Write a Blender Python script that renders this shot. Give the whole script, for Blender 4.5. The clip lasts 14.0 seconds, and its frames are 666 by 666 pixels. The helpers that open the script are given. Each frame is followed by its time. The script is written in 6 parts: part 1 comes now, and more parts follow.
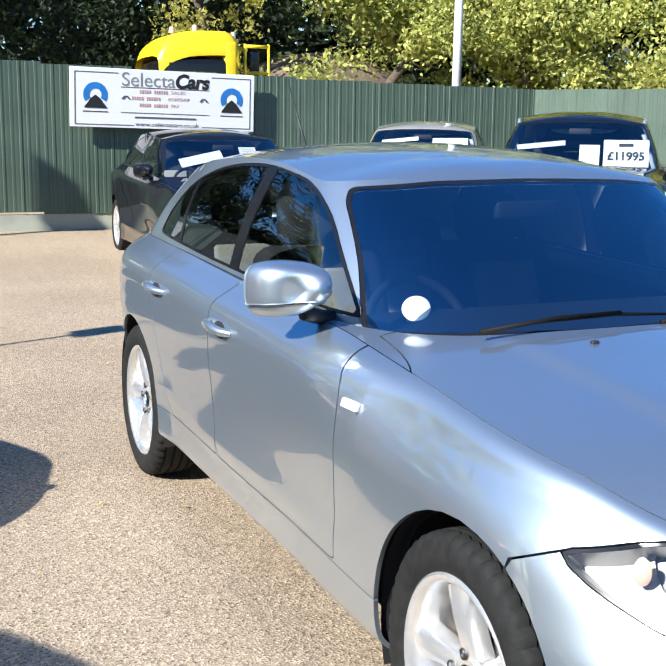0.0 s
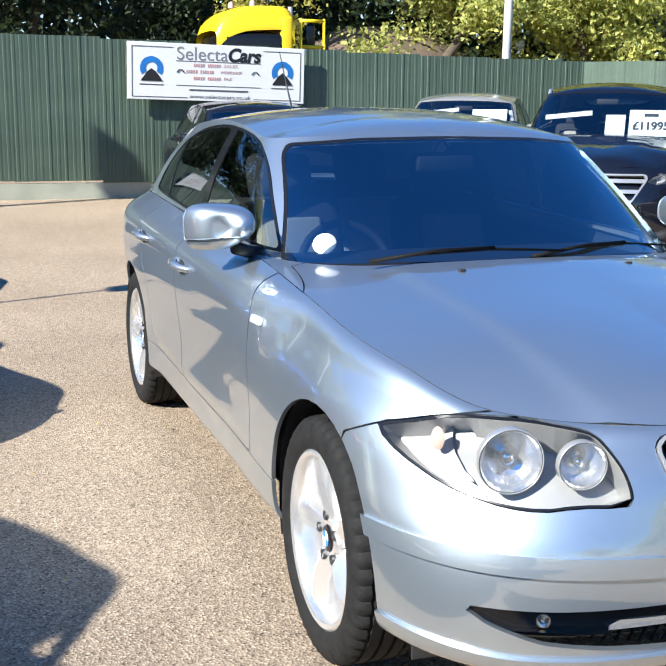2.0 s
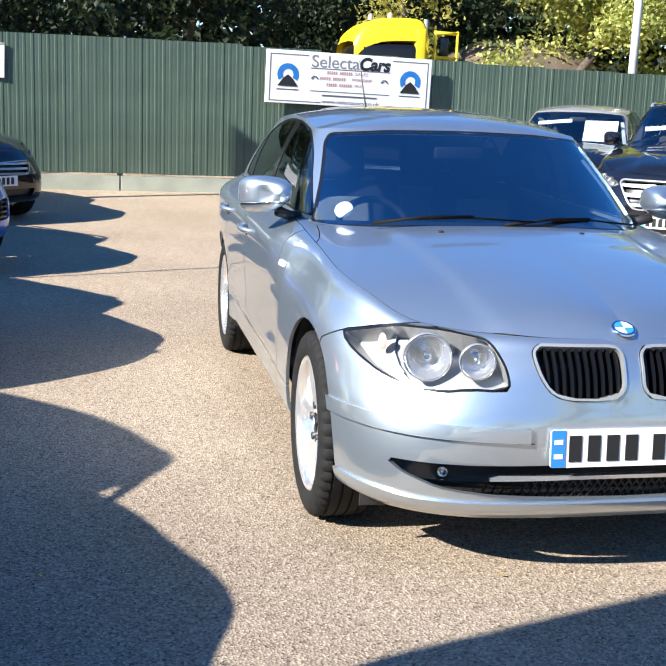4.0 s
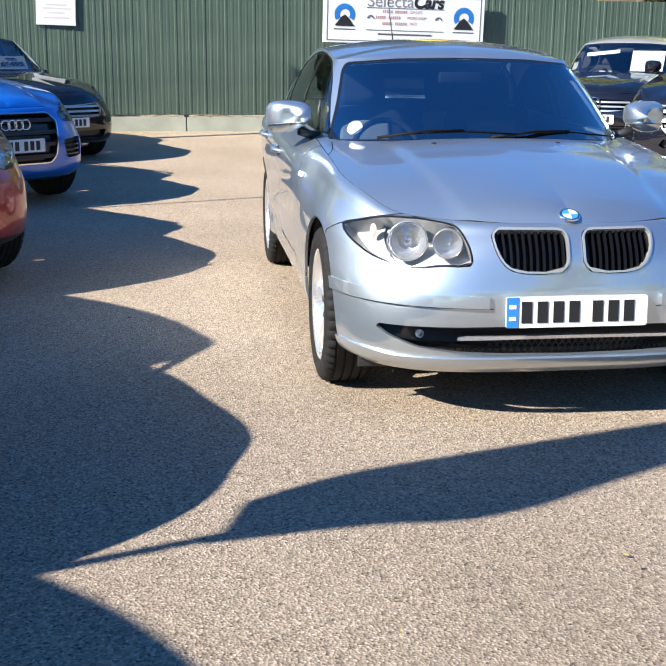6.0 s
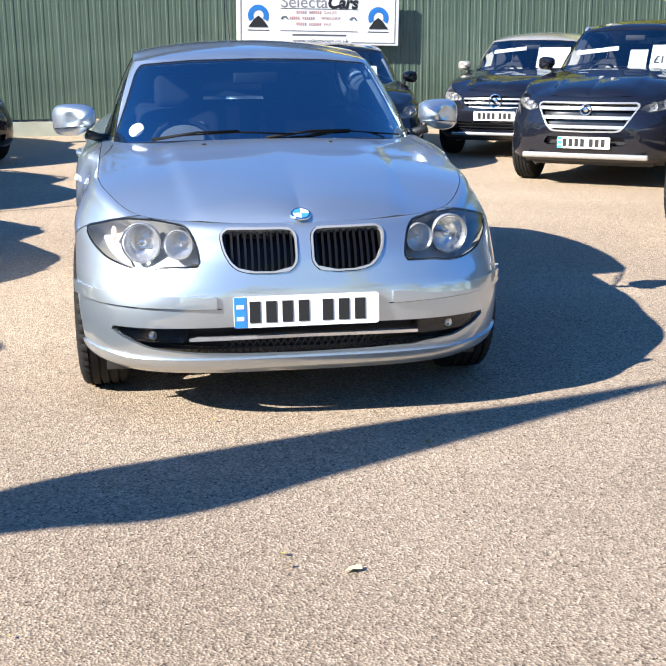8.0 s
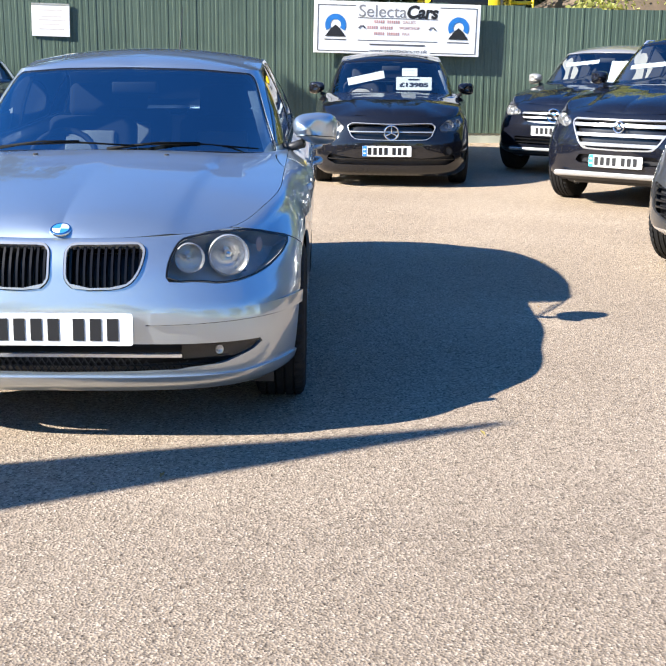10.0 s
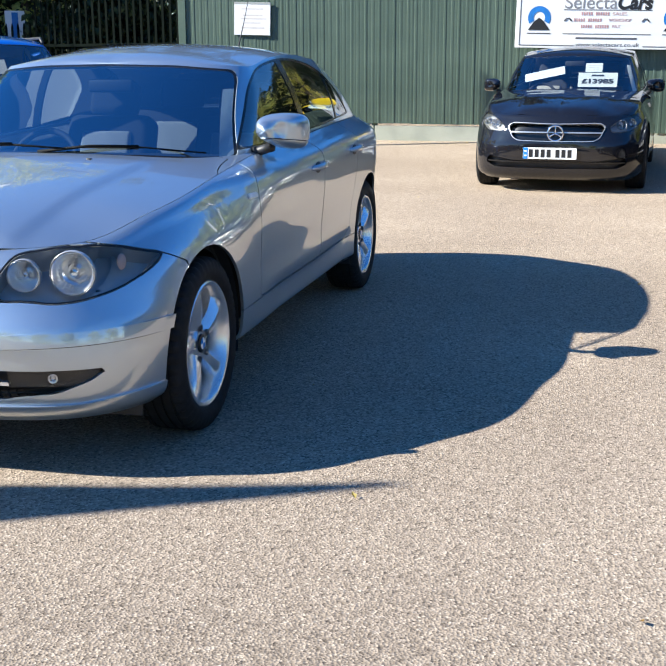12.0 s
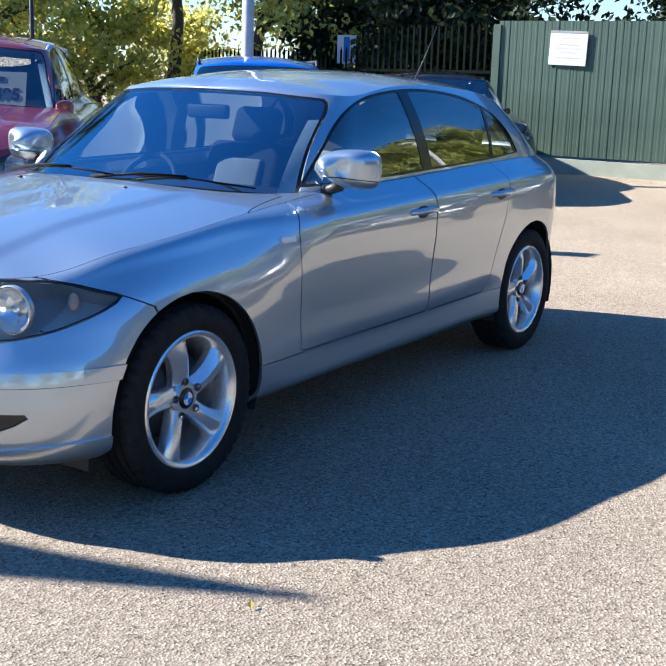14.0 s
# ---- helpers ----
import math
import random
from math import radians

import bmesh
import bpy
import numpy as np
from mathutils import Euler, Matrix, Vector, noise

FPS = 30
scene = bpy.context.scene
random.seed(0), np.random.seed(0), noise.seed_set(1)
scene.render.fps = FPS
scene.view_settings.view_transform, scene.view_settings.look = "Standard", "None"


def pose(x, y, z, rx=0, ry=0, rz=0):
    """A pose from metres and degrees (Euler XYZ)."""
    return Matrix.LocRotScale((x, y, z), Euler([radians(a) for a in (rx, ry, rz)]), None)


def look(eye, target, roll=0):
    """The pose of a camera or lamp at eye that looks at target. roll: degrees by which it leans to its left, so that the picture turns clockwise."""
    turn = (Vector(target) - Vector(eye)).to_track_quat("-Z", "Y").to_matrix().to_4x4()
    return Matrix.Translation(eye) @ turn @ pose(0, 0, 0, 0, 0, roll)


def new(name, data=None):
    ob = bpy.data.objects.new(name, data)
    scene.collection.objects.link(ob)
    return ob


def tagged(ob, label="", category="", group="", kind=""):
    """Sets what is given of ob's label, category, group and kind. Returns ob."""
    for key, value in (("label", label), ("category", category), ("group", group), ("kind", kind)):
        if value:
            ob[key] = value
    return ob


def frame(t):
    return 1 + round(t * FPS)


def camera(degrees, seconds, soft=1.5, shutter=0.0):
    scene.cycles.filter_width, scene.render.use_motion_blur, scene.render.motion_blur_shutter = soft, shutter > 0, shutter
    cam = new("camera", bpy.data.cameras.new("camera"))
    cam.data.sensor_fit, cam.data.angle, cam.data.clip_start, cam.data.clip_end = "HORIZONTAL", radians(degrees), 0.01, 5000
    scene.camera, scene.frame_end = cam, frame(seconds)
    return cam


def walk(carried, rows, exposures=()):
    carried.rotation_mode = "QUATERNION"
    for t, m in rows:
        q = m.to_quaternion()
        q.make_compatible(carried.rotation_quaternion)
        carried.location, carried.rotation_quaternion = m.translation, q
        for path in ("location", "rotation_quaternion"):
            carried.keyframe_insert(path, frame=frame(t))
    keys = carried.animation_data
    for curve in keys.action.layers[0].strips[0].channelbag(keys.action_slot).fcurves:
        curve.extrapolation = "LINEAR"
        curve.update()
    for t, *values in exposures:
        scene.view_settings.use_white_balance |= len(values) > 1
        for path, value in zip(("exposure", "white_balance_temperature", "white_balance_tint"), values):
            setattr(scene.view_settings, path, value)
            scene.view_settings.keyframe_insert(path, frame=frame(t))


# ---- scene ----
cam = camera(32.9, 14.0)
PATH = [
    (0, (-1.925, -1.871, 1.436), (-1.139, -0.066, 1.081), 0.6),
    (0.5, (-1.809, -1.958, 1.431), (-1.024, -0.157, 1.056), 0.7),
    (1, (-1.669, -2.134, 1.42), (-0.901, -0.329, 1.028), 0.7),
    (1.5, (-1.657, -2.315, 1.41), (-0.977, -0.477, 1.008), 0.4),
    (2, (-1.698, -2.568, 1.405), (-1.046, -0.72, 1.006), 0.5),
    (2.5, (-1.662, -2.786, 1.401), (-1.047, -0.924, 1.012), 0.5),
    (3, (-1.531, -3.046, 1.376), (-1.032, -1.146, 1.001), 0.5),
    (3.5, (-1.498, -3.293, 1.364), (-1.044, -1.379, 0.999), 1.1),
    (3.7, (-1.519, -3.441, 1.369), (-1.085, -1.524, 0.998), 1.6),
    (5.8, (-1.403, -4.441, 1.323), (-1.14, -2.519, 0.839), 0.7),
    (6, (-1.387, -4.49, 1.329), (-1.123, -2.568, 0.842), 0.5),
    (6.5, (-1.248, -4.574, 1.327), (-0.973, -2.653, 0.84), 0.1),
    (7, (-1.02, -4.696, 1.331), (-0.725, -2.78, 0.839), 0.1),
    (7.5, (-0.798, -4.684, 1.307), (-0.495, -2.767, 0.82), -0.3),
    (8, (-0.513, -4.618, 1.331), (-0.213, -2.701, 0.845), -0.4),
    (8.5, (-0.159, -4.642, 1.33), (0.121, -2.722, 0.845), -0.4),
    (8.7, (-0.013, -4.647, 1.345), (0.25, -2.724, 0.86), -0.3),
    (10.8, (1.434, -4.274, 1.337), (1.279, -2.335, 0.871), 0.2),
    (11, (1.571, -4.206, 1.351), (1.373, -2.271, 0.883), 0.0),
    (11.5, (1.944, -4.016, 1.345), (1.6, -2.102, 0.876), 0.1),
    (12, (2.221, -3.743, 1.326), (1.754, -1.857, 0.85), -0.2),
    (12.5, (2.466, -3.43, 1.339), (1.78, -1.613, 0.861), -0.1),
    (13, (2.734, -3.145, 1.346), (1.851, -1.415, 0.869), 0.8),
    (13.5, (2.919, -2.886, 1.331), (1.937, -1.205, 0.875), 1.3),
    (14, (3.125, -2.733, 1.351), (2.068, -1.093, 0.912), 1.8),
]
walk(cam, [(t, look(eye, target, roll)) for t, eye, target, roll in PATH], [(0, 1.22, 6050, 8), (2.5, 1.24, 6100, 9), (3.5, 1.40, 6150, 10), (6.0, 1.33, 6250, 10), (8.0, 1.53, 6350, 11), (8.7, 1.56, 6350, 11), (11, 1.42, 6100, 10), (12.5, 1.36, 5950, 8), (14, 1.46, 5800, 8)])

# ---------------------------------------------------------------- world and sun
SUN_WAY = Vector((1.40, 0.58, -1.0)).normalized()
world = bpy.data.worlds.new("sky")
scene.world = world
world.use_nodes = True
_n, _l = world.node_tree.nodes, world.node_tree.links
_sky = _n.new("ShaderNodeTexSky")
_sky.sky_type = "NISHITA"
_sky.sun_disc = False
_sky.sun_elevation = math.asin(-SUN_WAY.z)
_sky.sun_rotation = math.atan2(-SUN_WAY.x, -SUN_WAY.y)
_sky.air_density, _sky.dust_density, _sky.ozone_density = 1.0, 0.3, 3.2
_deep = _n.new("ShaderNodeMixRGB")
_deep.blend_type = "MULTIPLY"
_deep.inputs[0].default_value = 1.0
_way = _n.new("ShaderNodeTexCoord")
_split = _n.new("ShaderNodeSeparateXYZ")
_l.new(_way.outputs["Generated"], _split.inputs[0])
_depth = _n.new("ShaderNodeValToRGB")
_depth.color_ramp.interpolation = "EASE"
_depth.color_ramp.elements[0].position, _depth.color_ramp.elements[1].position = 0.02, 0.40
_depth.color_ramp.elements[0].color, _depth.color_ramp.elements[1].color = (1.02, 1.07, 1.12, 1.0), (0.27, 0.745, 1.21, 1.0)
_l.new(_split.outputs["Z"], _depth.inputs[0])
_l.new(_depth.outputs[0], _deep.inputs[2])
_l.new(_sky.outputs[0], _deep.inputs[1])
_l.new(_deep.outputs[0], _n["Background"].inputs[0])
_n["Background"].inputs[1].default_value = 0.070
sun = new("sun", bpy.data.lights.new("sun", "SUN"))
sun.data.energy, sun.data.angle, sun.data.color = 5.2, radians(0.53), (1.0, 0.93, 0.82)
sun.matrix_world = look((0, 0, 30), Vector((0, 0, 30)) + SUN_WAY)

# ---------------------------------------------------------------- materials


def node_mat(name):
    m = bpy.data.materials.new(name)
    m.use_nodes = True
    return m, m.node_tree.nodes, m.node_tree.links, m.node_tree.nodes["Principled BSDF"]


def rgb(c):
    return (c[0], c[1], c[2], 1.0)


def surface(name, base, dark=None, rough=0.6, metal=0.0, scale=8.0, fine=120.0, bump=0.15, spread=0.12, coat=0.0, spec=0.5, vary=0.0):
    """A surface with stains at one scale and grain at another, and a fine relief."""
    m, n, l, p = node_mat(name)
    tc = n.new("ShaderNodeTexCoord")
    big = n.new("ShaderNodeTexNoise")
    big.inputs["Scale"].default_value, big.inputs["Detail"].default_value = scale, 5
    small = n.new("ShaderNodeTexNoise")
    small.inputs["Scale"].default_value, small.inputs["Detail"].default_value = fine, 3
    for t in (big, small):
        l.new(tc.outputs["Object"], t.inputs["Vector"])
    add = n.new("ShaderNodeMath")
    add.operation = "ADD"
    l.new(big.outputs[0], add.inputs[0])
    half = n.new("ShaderNodeMath")
    half.operation = "MULTIPLY"
    half.inputs[1].default_value = 0.5
    l.new(small.outputs[0], half.inputs[0])
    l.new(half.outputs[0], add.inputs[1])
    ramp = n.new("ShaderNodeValToRGB")
    ramp.color_ramp.elements[0].position, ramp.color_ramp.elements[1].position = 0.5, 1.0
    low = dark or [v * (1 - 2 * spread) for v in base]
    ramp.color_ramp.elements[0].color, ramp.color_ramp.elements[1].color = rgb(low), rgb(base)
    l.new(add.outputs[0], ramp.inputs[0])
    col = ramp.outputs[0]
    if vary:
        info = n.new("ShaderNodeObjectInfo")
        hsv = n.new("ShaderNodeHueSaturation")
        span = n.new("ShaderNodeMapRange")
        span.inputs["To Min"].default_value, span.inputs["To Max"].default_value = 1 - vary, 1 + vary
        l.new(info.outputs["Random"], span.inputs[0])
        l.new(span.outputs[0], hsv.inputs["Value"])
        l.new(col, hsv.inputs["Color"])
        col = hsv.outputs[0]
    l.new(col, p.inputs["Base Color"])
    p.inputs["Roughness"].default_value, p.inputs["Metallic"].default_value = rough, metal
    p.inputs["Specular IOR Level"].default_value = spec
    p.inputs["Coat Weight"].default_value, p.inputs["Coat Roughness"].default_value = coat, 0.04
    if bump:
        b = n.new("ShaderNodeBump")
        b.inputs["Strength"].default_value, b.inputs["Distance"].default_value = bump, 0.004
        l.new(small.outputs[0], b.inputs["Height"])
        l.new(b.outputs[0], p.inputs["Normal"])
    return m


def paint(name, base, metal=0.6, rough=0.36, flake=0.06, dust=0.10, ior=1.6, spec=0.5):
    """Car paint: a flaky metallic base under clear lacquer, with a thin film of road dust."""
    m, n, l, p = node_mat(name)
    tc = n.new("ShaderNodeTexCoord")
    fl = n.new("ShaderNodeTexNoise")
    fl.inputs["Scale"].default_value, fl.inputs["Detail"].default_value = 900, 1
    du = n.new("ShaderNodeTexNoise")
    du.inputs["Scale"].default_value, du.inputs["Detail"].default_value = 5, 8
    for t in (fl, du):
        l.new(tc.outputs["Object"], t.inputs["Vector"])
    ramp = n.new("ShaderNodeValToRGB")
    ramp.color_ramp.elements[0].position, ramp.color_ramp.elements[1].position = 0.3, 0.7
    ramp.color_ramp.elements[0].color = rgb([v * (1 - flake) for v in base])
    ramp.color_ramp.elements[1].color = rgb([min(1, v * (1 + flake)) for v in base])
    l.new(fl.outputs[0], ramp.inputs[0])
    l.new(ramp.outputs[0], p.inputs["Base Color"])
    p.inputs["Metallic"].default_value = metal
    p.inputs["Roughness"].default_value = rough
    p.inputs["Coat Weight"].default_value = 1.0
    p.inputs["Coat IOR"].default_value = ior
    p.inputs["Specular IOR Level"].default_value = spec
    cr = n.new("ShaderNodeMapRange")
    cr.inputs["From Min"].default_value, cr.inputs["From Max"].default_value = 0.35, 0.75
    cr.inputs["To Min"].default_value, cr.inputs["To Max"].default_value = 0.02, 0.02 + dust
    l.new(du.outputs[0], cr.inputs[0])
    l.new(cr.outputs[0], p.inputs["Coat Roughness"])
    return m


def glass(name, tint, gloss=0.02, ior=1.5, sheen=(1, 1, 1)):
    m, n, l, p = node_mat(name)
    out = n["Material Output"]
    n.remove(p)
    tr = n.new("ShaderNodeBsdfTransparent")
    tr.inputs[0].default_value = rgb(tint)
    gl = n.new("ShaderNodeBsdfGlossy")
    gl.inputs["Roughness"].default_value = gloss
    gl.inputs["Color"].default_value = rgb(sheen)
    fr = n.new("ShaderNodeFresnel")
    fr.inputs[0].default_value = ior
    mix = n.new("ShaderNodeMixShader")
    l.new(fr.outputs[0], mix.inputs[0])
    l.new(tr.outputs[0], mix.inputs[1])
    l.new(gl.outputs[0], mix.inputs[2])
    l.new(mix.outputs[0], out.inputs[0])
    return m


def shiny(name, base, rough=0.12, metal=1.0):
    return surface(name, base, rough=rough, metal=metal, scale=14, fine=300, bump=0.02, spread=0.05)


M = {
    "silver_blue": paint("silver_blue_paint", (0.44, 0.507, 0.567), 0.86, 0.41, dust=0.012, ior=2.55),
    "black_paint": paint("black_paint", (0.006, 0.006, 0.008), 0.0, 0.6, dust=0.02, spec=0.05),
    "navy_paint": paint("navy_paint", (0.005, 0.006, 0.011), 0.0, 0.6, dust=0.02, spec=0.05),
    "blue_paint": paint("bright_blue_paint", (0.006, 0.12, 0.55), 0.35, 0.3),
    "red_paint": paint("dark_red_paint", (0.26, 0.022, 0.022), 0.4, 0.3),
    "grey_paint": paint("grey_paint", (0.050, 0.050, 0.053), 0.3, 0.4),
    "cream_paint": paint("champagne_paint", (0.42, 0.40, 0.36), 0.5, 0.35),
    "black_plastic": surface("black_plastic", (0.022, 0.022, 0.024), rough=0.5, fine=260, bump=0.08),
    "trim_black": surface("gloss_black_trim", (0.010, 0.010, 0.011), rough=0.22, fine=200, bump=0.0),
    "wiper_black": surface("wiper_black", (0.007, 0.007, 0.007), rough=0.6, spec=0.1, fine=200, bump=0.0),
    "grille_black": surface("grille_black", (0.006, 0.006, 0.007), rough=0.35, spec=0.3, fine=200, bump=0.0),
    "rubber": surface("tyre_rubber", (0.018, 0.018, 0.018), (0.009, 0.009, 0.009), spec=0.2, rough=0.75, scale=30, fine=240, bump=0.2),
    "alloy": surface("alloy_wheel", (0.88, 0.88, 0.88), rough=0.25, metal=0.8, scale=20, fine=200, bump=0.02, spread=0.05),
    "dark_metal": surface("dark_metal", (0.05, 0.05, 0.055), rough=0.5, metal=0.6, bump=0.05),
    "chrome": shiny("chrome", (0.78, 0.79, 0.81), 0.07),
    "bright_trim": surface("bright_trim", (0.50, 0.50, 0.49), rough=0.24, metal=0.6, scale=14, fine=300, bump=0.02, spread=0.05),
    "mirror_glass": shiny("mirror_glass", (0.8, 0.82, 0.85), 0.02),
    "reflector": surface("lamp_reflector", (0.80, 0.80, 0.80), rough=0.20, metal=0.85, scale=14, fine=300, bump=0.02, spread=0.05),
    "lamp_bowl": surface("lamp_bowl_grey", (0.34, 0.34, 0.33), rough=0.34, metal=0.25, bump=0.0, spread=0.05),
    "lamp_bowl_dark": surface("lamp_bowl_dark", (0.09, 0.09, 0.09), rough=0.3, metal=0.3, bump=0.0, spread=0.05),
    "indicator_bowl": surface("indicator_bowl_pale", (0.50, 0.49, 0.47), rough=0.34, metal=0.25, scale=60, fine=300, bump=0.15, spread=0.10),
    "lens": glass("lamp_lens", (0.95, 0.96, 0.97), 0.02, 1.5),
    "amber": surface("amber_plastic", (0.62, 0.42, 0.34), rough=0.4, bump=0.0, spread=0.05),
    "screen_glass": glass("windscreen_glass", (0.24, 0.35, 0.46), 0.008, 4.2, (0.70, 0.84, 0.96)),
    "screen_clear": glass("clear_windscreen_glass", (0.66, 0.76, 0.82), 0.008, 2.3, (0.8, 0.92, 1.0)),
    "side_glass": glass("side_window_glass", (0.42, 0.50, 0.52), 0.008, 2.6),
    "cabin_dark": surface("cabin_plastic", (0.018, 0.018, 0.020), rough=0.7, fine=200),
    "seat_grey": surface("seat_cloth_grey", (0.40, 0.37, 0.33), rough=0.9, scale=12, fine=300, bump=0.3),
    "seat_dark": surface("seat_cloth_dark", (0.03, 0.03, 0.034), rough=0.9, scale=12, fine=300, bump=0.3),
    "pillar_sunlit": surface("pale_sunlit_pillar", (0.82, 0.82, 0.78), rough=0.6, fine=200, bump=0.03),
    "headlining": surface("headlining_cloth", (0.34, 0.33, 0.31), rough=0.95, fine=300),
    "plate_white": surface("number_plate_white", (0.80, 0.80, 0.77), rough=0.35, fine=80, bump=0.0, spread=0.03),
    "plate_blue": surface("number_plate_blue", (0.03, 0.22, 0.72), rough=0.35, bump=0.0, spread=0.03),
    "plate_cyan": surface("number_plate_cyan", (0.05, 0.48, 0.62), rough=0.35, bump=0.0, spread=0.03),
    "ink": surface("black_ink", (0.012, 0.012, 0.013), rough=0.5, bump=0.0, spread=0.05),
    "paper": surface("white_card", (0.62, 0.63, 0.62), rough=0.7, scale=3, bump=0.0, spread=0.03),
    "badge_blue": surface("badge_blue", (0.04, 0.22, 0.62), rough=0.2, bump=0.0, spread=0.03),
}

# ---------------------------------------------------------------- building helpers


def part(name, data, material, parent=None, label="", smooth=True):
    """Links a bmesh, or (verts, faces), as one mesh object under a thing or a part."""
    me = bpy.data.meshes.new(name)
    if isinstance(data, tuple):
        me.from_pydata([tuple(v) for v in data[0]], [], [tuple(f) for f in data[1]])
        me.validate()
    else:
        data.to_mesh(me)
        data.free()
    me.materials.append(material)
    if smooth:
        me.polygons.foreach_set("use_smooth", [True] * len(me.polygons))
    me.update()
    ob = new(name, me)
    if parent:
        ob.parent = parent
    if label:
        ob["label"] = label
    return ob


def edged(ob, degrees=40):
    """Smooth faces that stay sharp over edges steeper than the angle."""
    me = ob.data
    me.polygons.foreach_set("use_smooth", [True] * len(me.polygons))
    bm = bmesh.new()
    bm.from_mesh(me)
    lim = radians(degrees)
    for e in bm.edges:
        e.smooth = not (len(e.link_faces) == 2 and e.calc_face_angle(0) > lim)
    bm.to_mesh(me)
    bm.free()
    return ob


def spline(*pts):
    """A smooth curve through (t, value) pairs, level past its ends."""
    ts, vs = np.array([p[0] for p in pts], float), np.array([p[1] for p in pts], float)
    d = np.diff(vs) / np.diff(ts)
    m = np.r_[d[0], [(0 if a * b <= 0 else 2 * a * b / (a + b)) for a, b in zip(d[:-1], d[1:])], d[-1]]

    def f(t):
        t = np.clip(np.asarray(t, float), ts[0], ts[-1])
        i = np.clip(np.searchsorted(ts, t) - 1, 0, len(ts) - 2)
        h = ts[i + 1] - ts[i]
        u = (t - ts[i]) / h
        return (2 * u**3 - 3 * u**2 + 1) * vs[i] + (u**3 - 2 * u**2 + u) * h * m[i] + (3 * u**2 - 2 * u**3) * vs[i + 1] + (u**3 - u**2) * h * m[i + 1]

    return f


def rounded(pts, r=0.02, n=5):
    """A closed outline with its corners rounded."""
    out, pts = [], [np.array(p, float) for p in pts]
    for a, b, c in zip(pts[-1:] + pts[:-1], pts, pts[1:] + pts[:1]):
        la, lc = np.linalg.norm(a - b), np.linalg.norm(c - b)
        k = min(r, la * 0.45, lc * 0.45)
        p, q = b + (a - b) / la * k, b + (c - b) / lc * k
        for s in np.linspace(0, 1, n):
            out.append((1 - s) ** 2 * p + 2 * s * (1 - s) * b + s * s * q)
    return np.array(out)


def outline_field(pts, axes=(1, 2)):
    """Signed distance to a closed outline seen along an axis: negative inside."""
    P = np.array(pts, float)
    Q = np.roll(P, -1, 0)

    def f(v):
        p = v[:, axes]
        e = Q - P
        best, inside = np.full(len(p), 1e9), np.zeros(len(p), bool)
        for a, b, d in zip(P, Q, e):
            t = np.clip(((p - a) @ d) / (d @ d + 1e-12), 0, 1)
            best = np.minimum(best, np.linalg.norm(p - a - t[:, None] * d, axis=1))
            cross = (a[1] > p[:, 1]) != (b[1] > p[:, 1])
            dy = d[1] if abs(d[1]) > 1e-12 else 1e-12
            inside ^= cross & (p[:, 0] < d[0] * (p[:, 1] - a[1]) / dy + a[0])
        return np.where(inside, -best, best)

    return f


def band(skin, f, mid, half):
    """The strip of a skin where f lies within half of mid."""
    return skin.keep(f, mid - half, True).keep(f, mid + half, False)


